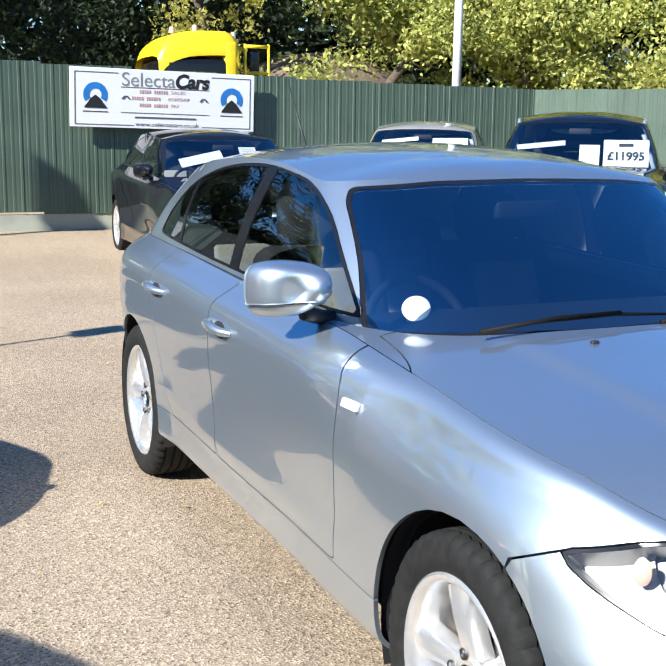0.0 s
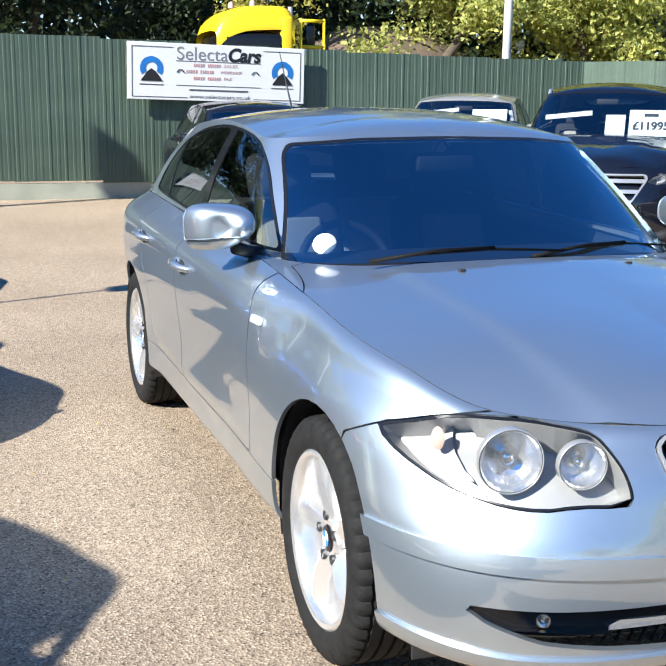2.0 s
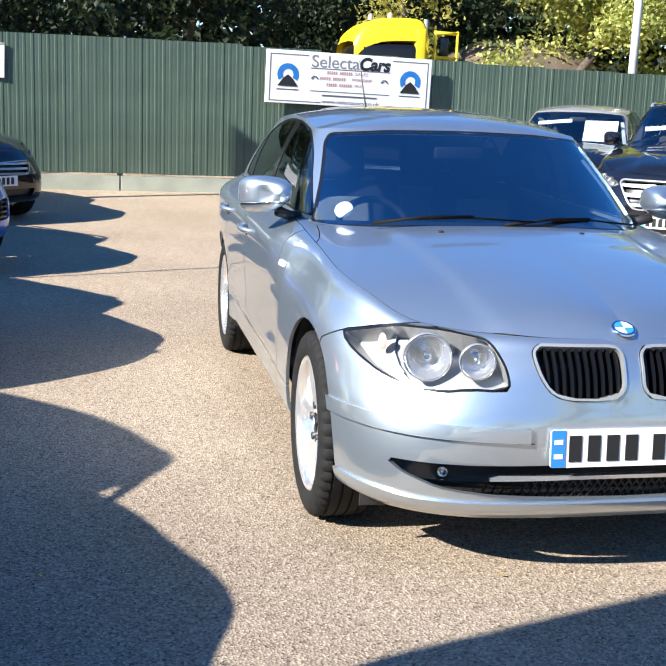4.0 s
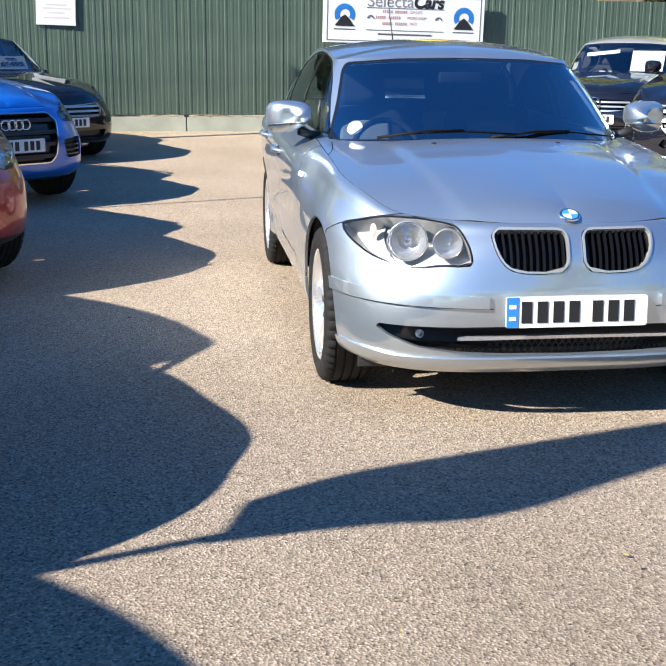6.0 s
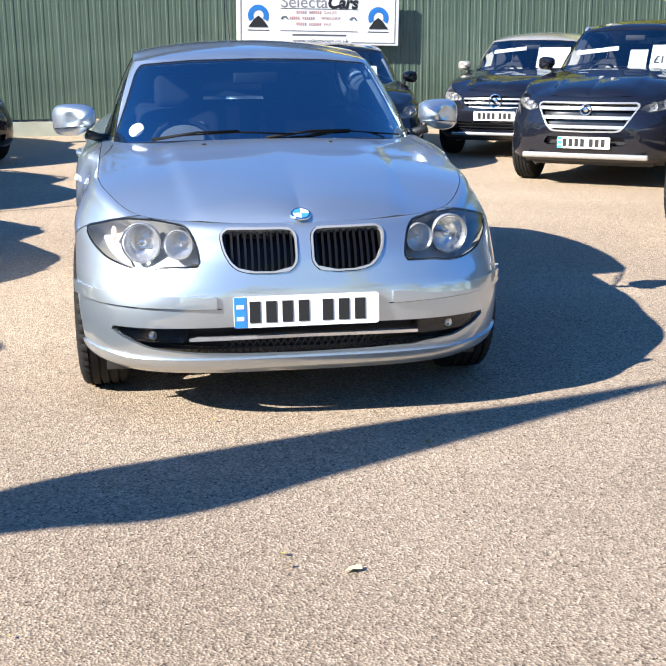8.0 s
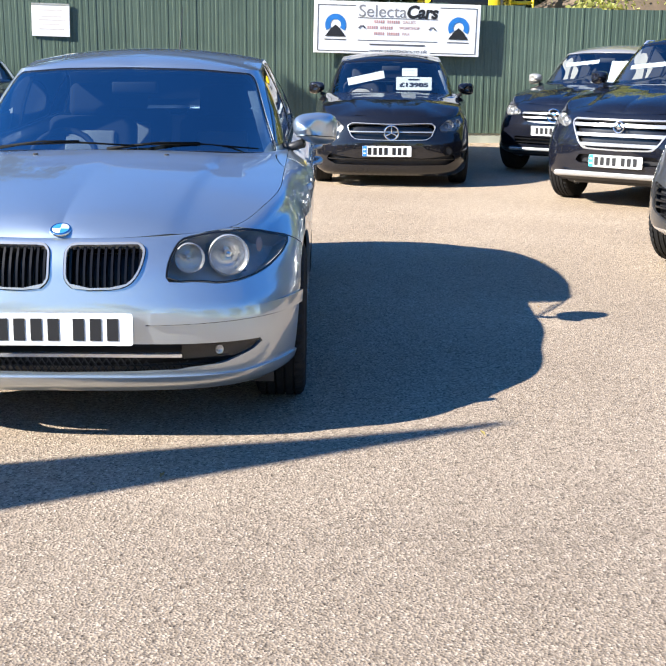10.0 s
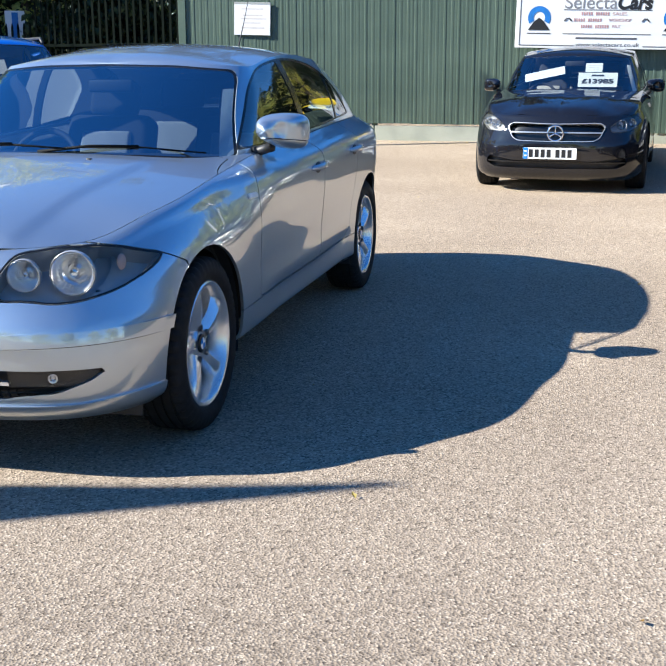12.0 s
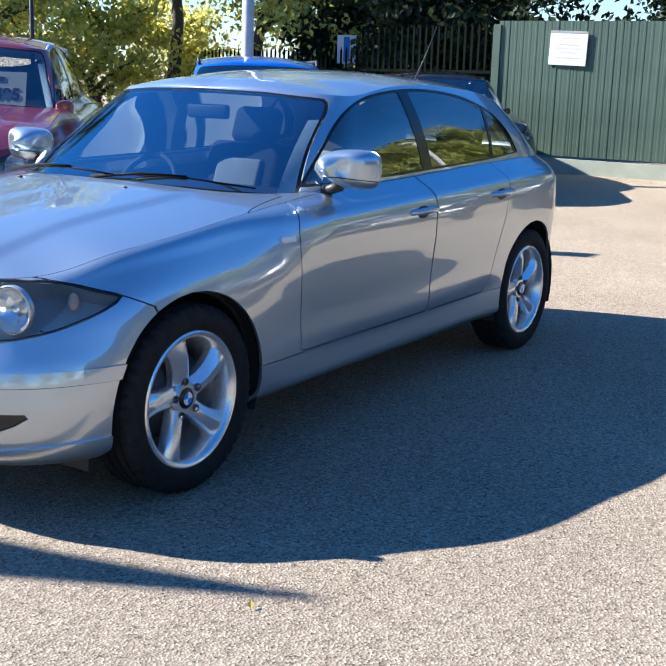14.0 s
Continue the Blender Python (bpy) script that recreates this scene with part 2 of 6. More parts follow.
class Skin:
    """A surface of polygons that can be cut along a field's level line."""

    def __init__(self, verts, faces):
        self.v, self.f = np.asarray(verts, float).reshape(-1, 3), faces

    def keep(self, field, level, above=True):
        v = self.v
        if not len(v):
            return self
        s = (field(v) - level) * (1 if above else -1)
        edges = {}
        for f in self.f:
            for a, b in zip(f, f[1:] + f[:1]):
                if (s[a] > 0) != (s[b] > 0):
                    edges.setdefault((min(a, b), max(a, b)), None)
        keys = list(edges)
        pts = np.zeros((0, 3))
        if keys:
            a, b = v[[k[0] for k in keys]].copy(), v[[k[1] for k in keys]].copy()
            swap = s[[k[0] for k in keys]] <= 0
            a[swap], b[swap] = b[swap].copy(), a[swap].copy()
            for _ in range(12):
                mid = (a + b) / 2
                up = (field(mid) - level) * (1 if above else -1) > 0
                a[up], b[~up] = mid[up], mid[~up]
            pts = (a + b) / 2
            for i, k in enumerate(keys):
                edges[k] = len(v) + i
        faces = []
        for f in self.f:
            g = []
            for a, b in zip(f, f[1:] + f[:1]):
                if s[a] > 0:
                    g.append(a)
                if (s[a] > 0) != (s[b] > 0):
                    g.append(edges[(min(a, b), max(a, b))])
            if len(g) > 2:
                faces.append(g)
        allv = np.vstack([v, pts])
        used = sorted({i for f in faces for i in f})
        to = {i: n for n, i in enumerate(used)}
        return Skin(allv[used] if used else np.zeros((0, 3)), [[to[i] for i in f] for f in faces])

    def split(self, field, gap=0.0025):
        return self.keep(field, -gap, False), self.keep(field, gap, True)

    def mirrored(self):
        w = self.v * (-1, 1, 1)
        return Skin(w, [f[::-1] for f in self.f])

    def both(self):
        m = self.mirrored()
        n = len(self.v)
        return Skin(np.vstack([self.v, m.v]), self.f + [[i + n for i in f] for f in m.f])

    def bm(self, lip=0.0, offset=0.0, thick=0.0):
        b = bmesh.new()
        vs = [b.verts.new(p) for p in self.v]
        for f in self.f:
            try:
                b.faces.new([vs[i] for i in f])
            except ValueError:
                pass
        bmesh.ops.remove_doubles(b, verts=b.verts, dist=0.0004)
        b.normal_update()
        if offset:
            for v in b.verts:
                v.co += v.normal * offset
        if lip:
            rim = [e for e in b.edges if e.is_boundary]
            ends = {v for e in rim for v in e.verts}
            low = {v: b.verts.new(v.co - v.normal * lip) for v in ends}
            for e in rim:
                lp = e.link_loops[0]
                p, q = lp.vert, lp.link_loop_next.vert
                try:
                    f = b.faces.new((q, p, low[p], low[q]))
                    e.smooth = False
                except ValueError:
                    pass
        return b


def grid_skin(P):
    """A skin from an array of rows of points."""
    r, c = P.shape[:2]
    faces = [[i * c + j, i * c + j + 1, (i + 1) * c + j + 1, (i + 1) * c + j] for i in range(r - 1) for j in range(c - 1)]
    return Skin(P.reshape(-1, 3), faces)


def catmull(rows, sub):
    """Rows of points with smooth in-between rows."""
    rows = [np.asarray(r, float) for r in rows]
    out = []
    for i in range(len(rows) - 1):
        a, b = rows[i], rows[i + 1]
        m0 = (b - rows[i - 1]) / 2 if i else b - a
        m1 = (rows[i + 2] - a) / 2 if i + 2 < len(rows) else b - a
        for u in np.linspace(0, 1, sub, endpoint=False):
            out.append((2 * u**3 - 3 * u**2 + 1) * a + (u**3 - 2 * u**2 + u) * m0 + (3 * u**2 - 2 * u**3) * b + (u**3 - u**2) * m1)
    out.append(rows[-1])
    return np.array(out)


def box(size, at=(0, 0, 0), bevel=0.0, seg=2, turn=None):
    b = bmesh.new()
    bmesh.ops.create_cube(b, size=1.0)
    bmesh.ops.scale(b, vec=size, verts=b.verts)
    if bevel:
        bmesh.ops.bevel(b, geom=b.edges[:], offset=bevel, segments=seg, affect="EDGES", profile=0.5)
    if turn is not None:
        bmesh.ops.transform(b, matrix=turn, verts=b.verts)
    bmesh.ops.translate(b, vec=at, verts=b.verts)
    return b


def lathe(profile, n=48, axis="x"):
    """A profile of (along, radius) pairs turned round an axis."""
    pts, faces = [], []
    k = len(profile)
    for i in range(n):
        c, s = math.cos(2 * math.pi * i / n), math.sin(2 * math.pi * i / n)
        for a, r in profile:
            pts.append((a, r * c, r * s) if axis == "x" else (r * c, r * s, a))
    for i in range(n):
        for j in range(k - 1):
            p, q = i * k + j, ((i + 1) % n) * k + j
            faces.append((p, p + 1, q + 1, q))
    b = bmesh.new()
    vs = [b.verts.new(p) for p in pts]
    for f in faces:
        try:
            b.faces.new([vs[i] for i in f])
        except ValueError:
            pass
    bmesh.ops.remove_doubles(b, verts=b.verts, dist=1e-5)
    bmesh.ops.recalc_face_normals(b, faces=b.faces)
    return b


def tube(points, radius, n=8):
    """A round bar along points; radius is a number or one number a point."""
    P = [Vector(p) for p in points]
    R = radius if isinstance(radius, (list, tuple)) else [radius] * len(P)
    b = bmesh.new()
    rings = []
    for i, p in enumerate(P):
        d = (P[min(i + 1, len(P) - 1)] - P[max(i - 1, 0)]).normalized()
        u = d.orthogonal().normalized() if i == 0 else (u - d * u.dot(d)).normalized()
        w = d.cross(u)
        rings.append([b.verts.new(p + (u * math.cos(2 * math.pi * k / n) + w * math.sin(2 * math.pi * k / n)) * R[i]) for k in range(n)])
    for r, s in zip(rings, rings[1:]):
        for k in range(n):
            b.faces.new((r[k], r[(k + 1) % n], s[(k + 1) % n], s[k]))
    b.faces.new(rings[0][::-1])
    b.faces.new(rings[-1])
    bmesh.ops.recalc_face_normals(b, faces=b.faces)
    return b


def plate_outline(pts, depth, at=None, bevel=0.0):
    """A flat outline in x and z with thickness towards +y."""
    b = bmesh.new()
    vs = [b.verts.new((p[0], 0, p[1])) for p in pts]
    f = b.faces.new(vs)
    r = bmesh.ops.extrude_face_region(b, geom=[f])
    bmesh.ops.translate(b, vec=(0, depth, 0), verts=[v for v in r["geom"] if isinstance(v, bmesh.types.BMVert)])
    bmesh.ops.recalc_face_normals(b, faces=b.faces)
    if at is not None:
        bmesh.ops.transform(b, matrix=at, verts=b.verts)
    return b


def text_mesh(name, words, size, material, m, parent=None, bold=0.0, label="", width=None):
    """Raised lettering in the x-z plane of m, facing -y, centred."""
    cu = bpy.data.curves.new(name, "FONT")
    cu.body, cu.size, cu.align_x, cu.align_y, cu.extrude, cu.offset = words, size, "CENTER", "CENTER", 0.0008, bold
    tmp = new(name, cu)
    me = bpy.data.meshes.new_from_object(tmp.evaluated_get(bpy.context.evaluated_depsgraph_get()))
    bpy.data.objects.remove(tmp)
    xs = [v.co.x for v in me.vertices]
    k = width / (max(xs) - min(xs)) if width else 1.0
    me.transform(m @ pose(0, 0, 0, 90, 0, 0) @ Matrix.Diagonal((k, 1, 1, 1)))
    me.materials.clear()
    me.materials.append(material)
    ob = new(name, me)
    ob.parent = parent
    if label:
        ob["label"] = label
    return ob


def thing(name, m, label, category, group=""):
    ob = new(name)
    ob.empty_display_size = 0.1
    ob.matrix_world = m
    return tagged(ob, label, category, group)


def structure(ob, label):
    return tagged(ob, label, kind="structure")

# ---------------------------------------------------------------- cars
BASE = dict(
    yf=-0.735, yr=3.47, w=0.872, wb=2.66, sill=0.23, lip=0.20, join=0.15, corner=2.45,
    zn=0.735, edge_x=((-0.44, 0.632), (-0.2, 0.702), (0.2, 0.745), (0.53, 0.748), (0.8, 0.750), (1.5, 0.752), (2.5, 0.745), (3.0, 0.70)),
    edge_z=((-0.62, 0.735), (-0.44, 0.745), (-0.2, 0.812), (0.2, 0.866), (0.53, 0.902), (0.8, 0.926), (1.5, 0.95), (2.7, 0.985), (3.4, 0.98)),
    spine=((-0.64, 0.737), (-0.58, 0.775), (-0.3, 0.845), (0.0, 0.895), (0.45, 0.955), (0.9, 0.98)),
    cowl=(0.40, 1.02, 0.735, 2.4), head=(1.06, 1.32, 0.592, 2.8), tail=(3.42, 3.05), tail_z=(0.99, 1.30),
    head_z=((1.06, 1.300), (1.25, 1.285), (1.6, 1.325), (1.9, 1.338), (2.4, 1.315), (2.8, 1.265), (3.05, 1.25)),
    head_x=((1.25, 0.592), (1.9, 0.588), (2.4, 0.575), (2.8, 0.54)),
    cowl_z=((0.40, 0.950), (0.665, 0.924), (0.95, 0.932), (1.5, 0.953), (2.6, 0.985), (3.42, 0.99)),
    roof=((1.06, 1.302), (1.12, 1.326), (1.2, 1.346), (1.5, 1.380), (1.9, 1.393), (2.4, 1.378), (2.8, 1.345), (3.05, 1.30)),
    shut=True, bulge=0.02, pane="screen_glass", levels=36, tyre=0.316, rim=0.226, arch=0.352, track=0.742, arch_z=0.325,
)
LEVEL_FRONT = (0.0, 0.09, 0.30, 0.52, 0.67, 0.82, 0.935, 1.0)
LEVEL_SIDE = (0.0, 0.055, 0.18, 0.375, 0.54, 0.72, 0.90, 1.0)
LEVEL_WIDE = (0.93, 0.967, 0.976, 0.974, 0.986, 0.997, 0.972)
LEVEL_FULL = (1.1, 1.1, 1.1, 0.85, 0.5, 0.2, 0.0)
LEVEL_NOSE = (0.965, 0.985, 0.995, 1.005, 0.99, 0.962, 0.93)
LEVEL_BACK = (0.09, 0.03, 0.008, 0.0, 0.012, 0.030, 0.062, 0.100)


def stretched(c, fx, fy, fz, lift=0.0, **over):
    """The same car plan at other proportions."""
    up = lambda z: z * fz + lift
    d = dict(c)
    for k in ("edge_z", "spine", "head_z", "cowl_z", "roof"):
        d[k] = tuple((y * fy, up(z)) for y, z in c[k])
    for k in ("edge_x", "head_x"):
        d[k] = tuple((y * fy, x * fx) for y, x in c[k])
    d["tail_z"] = tuple(up(z) for z in c["tail_z"])
    d["tail"] = tuple(y * fy for y in c["tail"])
    for k in ("yf", "yr", "wb", "join"):
        d[k] = c[k] * fy
    for k in ("w", "track"):
        d[k] = c[k] * fx
    for k in ("cowl", "head"):
        a, b, w, n = c[k]
        d[k] = (a * fy, b * fy, w * fx, n)
    d["zn"], d["sill"], d["lip"] = up(c["zn"]), up(c["sill"]), up(c["lip"])
    d["pane"], d["levels"] = "screen_clear", 16
    d.pop("shut", None)
    d.update(over)
    d["arch_z"] = d["tyre"] + 0.01
    return d


def plan(yf, join, wide, n, x_side, y_rear, y_end, w_rear, counts=(30, 76, 16)):
    """Half a plan outline from the front centre, down the side, to the rear centre."""
    ph = np.linspace(0, math.pi / 2, counts[0])
    x = wide * np.sin(ph) ** (2 / n)
    y = join - (join - yf) * np.cos(ph) ** (2 / n)
    ys = np.linspace(join, y_rear, counts[1] + 1)[1:]
    k = x_side(ys)
    blend = np.clip((ys - join) / 0.3, 0, 1)
    xs = wide * (1 - blend) + k * blend if abs(wide - k[0]) > 1e-6 else k
    ph = np.linspace(0, math.pi / 2, counts[2] + 1)[1:]
    xr = xs[-1] * np.cos(ph) ** (2 / 2.4)
    yr = y_rear + (y_end - y_rear) * np.sin(ph) ** (2 / 2.4)
    return np.r_[x, xs, np.maximum(xr, 0)], np.r_[y, ys, yr]


def car_skins(c):
    ez, ex = spline(*c["edge_z"]), spline(*c["edge_x"])
    yf, yr, w = c["yf"], c["yr"], c["w"]
    rings = []
    y_rear = c["wb"] + 0.05
    for a, b, wide, nose, back, full in zip(LEVEL_FRONT, LEVEL_SIDE, LEVEL_WIDE + (None,), LEVEL_NOSE + (None,), LEVEL_BACK, LEVEL_FULL + (0,)):
        if wide:
            side = spline((c["join"], w * wide * nose), (0.75, w * wide), (c["wb"] - 0.4, w * wide), (c["wb"] + 0.3, w * wide * 0.985))
            x, y = plan(yf + back, c["join"], float(side(c["join"])), c["corner"] + full, side, y_rear, yr - back * 0.7, None)
        else:
            x, y = plan(yf + back, c["join"], float(ex(c["join"])), c["corner"], ex, y_rear, yr - 0.06, None)
        s = np.clip((y - yf - 0.1) / 1.35, 0, 1)
        s = s * s * (3 - 2 * s)
        zlo = c["lip"] + (c["sill"] - c["lip"]) * s
        rings.append(np.stack([x, y, zlo + (ez(y) - zlo) * (a + (b - a) * s)], 1))
    side = catmull(rings, 5)
    # the sharp shoulder line through the door handles, and the rolled edge under the sill
    hold = np.clip((side[:, :, 1] - 0.30) / 0.45, 0, 1) * np.clip((c["wb"] + 0.35 - side[:, :, 1]) / 0.3, 0, 1)
    row = np.arange(len(side))[:, None]
    side[:, :, 0] += hold * (0.010 * np.clip(1 - np.abs(row - 30) / np.where(row > 30, 2.5, 5.0), 0, 1) + 0.006 * np.clip(1 - np.abs(row - 4) / 3.0, 0, 1))
    # the wing rolls over towards the bonnet
    roll = np.clip((0.95 - side[:, :, 1]) / 0.4, 0, 1)[30:] * 0.7
    a, d = side[30:31], side[-1:] - side[30:31]
    w = np.linspace(0, math.pi / 2, len(side) - 30)[:, None]
    for k, way in ((0, 1 - np.cos(w)), (2, np.sin(w))):
        side[30:, :, k] += roll * (a[:, :, k] + d[:, :, k] * way - side[30:, :, k])
    # doors that tuck under above the sill seam
    zz, fold = side[:, :, 2], c["sill"] + 0.185 + 0.035 * np.clip((side[:, :, 1] - 1.2) / 0.9, 0, 1) ** 2
    tuck = np.minimum(np.clip(fold - zz, 0, None) * 0.30, 0.020)
    side[:, :, 0] -= tuck * np.clip((side[:, :, 1] - 0.40) / 0.5, 0, 1) * np.clip((c["wb"] - 0.30 - side[:, :, 1]) / 0.2, 0, 1)
    top = side[-1]
    sp = spline(*c["spine"])
    nf, nr = 30, 16
    ys = top[:, 1].copy()
    ys[:nf] = ys[0] + (c["join"] - ys[0]) * np.linspace(0, 1, nf)
    ys[-nr - 1:] = y_rear + (top[-1, 1] - y_rear) * np.linspace(0, 1, nr + 1)
    deck = []
    for f in np.r_[0.004, 0.02, 0.05, np.linspace(0.1, 1, 34)]:
        z = top[:, 2] + (sp(ys) - top[:, 2]) * (1 - (1 - f) ** 2.3)
        dx, dy = top[:, 0] * (1 - f), top[:, 1] + (ys - top[:, 1]) * f
        z = z + 0.005 * (1 - np.tanh((dx - 0.435 - 0.085 * dy) / 0.016)) * np.clip((0.5 - dy) / 0.15, 0, 1) * np.clip((dy - yf - 0.12) / 0.08, 0, 1)
        deck.append(np.stack([dx, dy, z], 1))
    cz, hz, hx = spline(*c["cowl_z"]), spline(*c["head_z"]), spline(*c["head_x"])
    f0, j0, w0, n0 = c["cowl"]
    f1, j1, w1, n1 = c["head"]
    x0, y0 = plan(f0, j0, w0, n0, lambda y: np.minimum(ex(y) - 0.012, w0), y_rear, c["tail"][0], None)
    x1, y1 = plan(f1, j1, w1, n1, hx, y_rear - 0.1, c["tail"][1], None)
    low, high = np.stack([x0, y0, cz(y0)], 1), np.stack([x1, y1, hz(y1)], 1)
    lev = []
    for u in np.linspace(0, 1, c["levels"]):
        p = low + (high - low) * u
        p[:, 0] += c["bulge"] * math.sin(math.pi * u) * (x0 / w0) ** 2
        p[:, 1] -= c["bulge"] * 1.2 * math.sin(math.pi * u) * np.clip(1 - x0 / w0, 0, 1) * (y0 < 1.5)
        lev.append(p)
    drop = lev[0] - (0, 0, 0.07)
    skirt = np.array([drop, lev[0]])
    canopy = np.array(lev)
    rf = spline(*c["roof"])
    ys = high[:, 1].copy()
    ys[:nf] = ys[0] + (j1 - ys[0]) * np.linspace(0, 1, nf)
    ys[-nr - 1:] = (y_rear - 0.1) + (high[-1, 1] - y_rear + 0.1) * np.linspace(0, 1, nr + 1)
    lid = []
    for f in np.r_[0.0, 0.02, 0.05, np.linspace(0.1, 1, 12)]:
        z = high[:, 2] + (rf(ys) - high[:, 2]) * (1 - (1 - f) ** 2.2)
        lid.append(np.stack([high[:, 0] * (1 - f), high[:, 1] + (ys - high[:, 1]) * f, z], 1))
    belt = np.stack([np.r_[x0, -x0[::-1]], np.r_[y0, y0[::-1]]], 1)
    flip = lambda s: Skin(s.v, [f[::-1] for f in s.f])
    return grid_skin(side), grid_skin(np.array(deck)), grid_skin(canopy), grid_skin(np.array(lid)), belt, grid_skin(skirt)


def mirror_pts(half):
    return [tuple(p) for p in half] + [(-p[0], p[1]) for p in reversed(half) if abs(p[0]) > 1e-6]


def wheel(name, parent, at, side, c, style="five"):
    """A tyre and alloy wheel: side +1 faces +x."""
    wh = new(name)
    wh.parent = parent
    wh.matrix_local = Matrix.Translation(at) @ (pose(0, 0, 0) if side > 0 else pose(0, 0, 0, 0, 0, 180))
    R, r = c["tyre"], c["rim"]
    tw = 0.098
    prof = [(-tw * 0.86, r - 0.01), (-tw, r + 0.02), (-tw * 1.02, r + 0.045), (-tw * 0.93, R - 0.016), (-tw * 0.80, R - 0.003)]
    for g in (-0.55, -0.18, 0.18, 0.55):
        prof += [(tw * (g - 0.05), R), (tw * (g - 0.04), R - 0.008), (tw * (g + 0.04), R - 0.008), (tw * (g + 0.05), R)]
    prof += [(tw * 0.80, R - 0.003), (tw * 0.93, R - 0.016), (tw * 1.02, r + 0.045), (tw, r + 0.02), (tw * 0.88, r + 0.004), (tw * 0.80, r - 0.008)]
    bmk = lathe(prof, 144)
    for v in bmk.verts:
        rad = math.hypot(v.co.y, v.co.z)
        if abs(v.co.x) > tw * 0.52 and rad > R - 0.02 and round(math.atan2(v.co.z, v.co.y) / (2 * math.pi) * 144) % 3 == 0:
            v.co.y *= 1 - 0.008 / rad
            v.co.z *= 1 - 0.008 / rad
    edged(part("tyre", bmk, M["rubber"], wh), 35)
    rimp = [(-0.08, r - 0.004), (-0.07, r - 0.03), (0.03, r - 0.034), (0.062, r - 0.022), (0.082, r - 0.017), (0.088, r - 0.010), (0.090, r - 0.002), (0.086, r + 0.004), (0.078, r + 0.004)]
    edged(part("rim", lathe(rimp, 72), M["alloy"], wh), 40)
    star = style == "five"
    n, twist = {"five": (5, 0.13), "ten": (10, 0.0), "seven": (7, 0.1)}[style]
    section = ((-1, -0.050), (-1, -0.016), (-0.80, -0.005), (-0.30, 0.002), (0.10, 0.003), (0.70, -0.013), (1, -0.024), (1, -0.050)) if star else ((-1, -0.030), (-1, -0.006), (-0.72, 0.0), (0.72, 0.0), (1, -0.006), (1, -0.030))
    lead = math.pi / 2 + (0.16 if star else 0.0)
    for i in range(n):
        a0 = 2 * math.pi * i / n + lead
        rows = []
        for k, u in enumerate(np.linspace(0, 1, 11)):
            rad = 0.040 + (r - 0.022 - 0.040) * u
            wd = 0.029 + 0.006 * (1 - u) ** 2 + 0.020 * u**2.2 if star else (0.024 + 0.016 * (1 - u) ** 2 + 0.020 * u**2) * (5 / n) ** 0.75
            a = a0 + twist * u**1.4
            xo = 0.054 + 0.020 * math.sin(u * math.pi * 0.62)
            o = Vector((0, math.cos(a), math.sin(a)))
            t = Vector((0, -math.sin(a), math.cos(a)))
            rows.append([o * rad + t * wd * q + Vector((xo + d, 0, 0)) for q, d in section])
        P = np.array([[tuple(p) for p in row] for row in rows])
        edged(part("spoke", grid_skin(P).bm(), M["alloy"], wh), 35)
    edged(part("hub", lathe([(0.02, 0.062), (0.048, 0.060), (0.058, 0.052), (0.058, 0.036), (0.053, 0.034)], 40), M["alloy"], wh), 30)
    cap = edged(part("hub_cap", lathe([(0.050, 0.034), (0.062, 0.033), (0.064, 0.026), (0.062, 0.0)], 32), M["trim_black"], wh), 30)
    for i in range(4 if star else 0):
        b = bmesh.new()
        arc = [b.verts.new((0.0655, 0.022 * math.cos(a), 0.022 * math.sin(a))) for a in np.linspace(i * math.pi / 2, (i + 1) * math.pi / 2, 7)]
        b.faces.new([b.verts.new((0.0655, 0, 0))] + arc)
        part("emblem_quarter", b, M["badge_blue"] if i % 2 else M["plate_white"], cap, smooth=False)
    if not star:
        part("emblem", lathe([(0.0642, 0.024), (0.0648, 0.0)], 24), M["chrome"], cap)
    for i in range(5):
        a = 2 * math.pi * (i + (0.0 if star else 0.5)) / 5 + lead
        rb, ra, xb = (0.013, 0.060, 0.0655) if star else (0.010, 0.047, 0.060)
        b = lathe([(0.044, rb), (xb, rb), (xb, rb * 0.75), (xb - 0.004, rb * 0.7), (xb - 0.004, 0.0)], 12)
        bmesh.ops.translate(b, vec=(0, ra * math.cos(a), ra * math.sin(a)), verts=b.verts)
        part("wheel_bolt", b, M["dark_metal"], wh)
    part("brake_disc", lathe([(-0.01, 0.145), (0.005, 0.145), (0.005, 0.0)], 40), M["dark_metal"], wh)
    return wh


def number_plate(parent, m, writing=1, band="plate_blue", tag="white number plate with dark bars"):
    """A plate of true size whose characters are plain bars."""
    p = part("number_plate", plate_outline(rounded([(-0.26, -0.0555), (0.26, -0.0555), (0.26, 0.0555), (-0.26, 0.0555)], 0.012), 0.006, m), M["plate_white"], parent, tag, smooth=False)
    if band:
        part("band", box((0.042, 0.002, 0.108), (m @ Vector((-0.237, -0.0015, 0))), turn=m.to_3x3().to_4x4()), M[band], p, smooth=False)
        for dz in (0.020, -0.022):
            part("band_mark", box((0.026, 0.002, 0.014), m @ Vector((-0.237, -0.0030, dz)), turn=m.to_3x3().to_4x4()), M["plate_white"], p, smooth=False)
    x = -0.185
    for i in range(7):
        x += 0.028 if i == 4 else 0
        part("bar", box((0.038, 0.002, 0.076), m @ Vector((x, -0.0015, 0)), turn=m.to_3x3().to_4x4()), M["ink"], p, smooth=False)
        x += 0.058
    return p


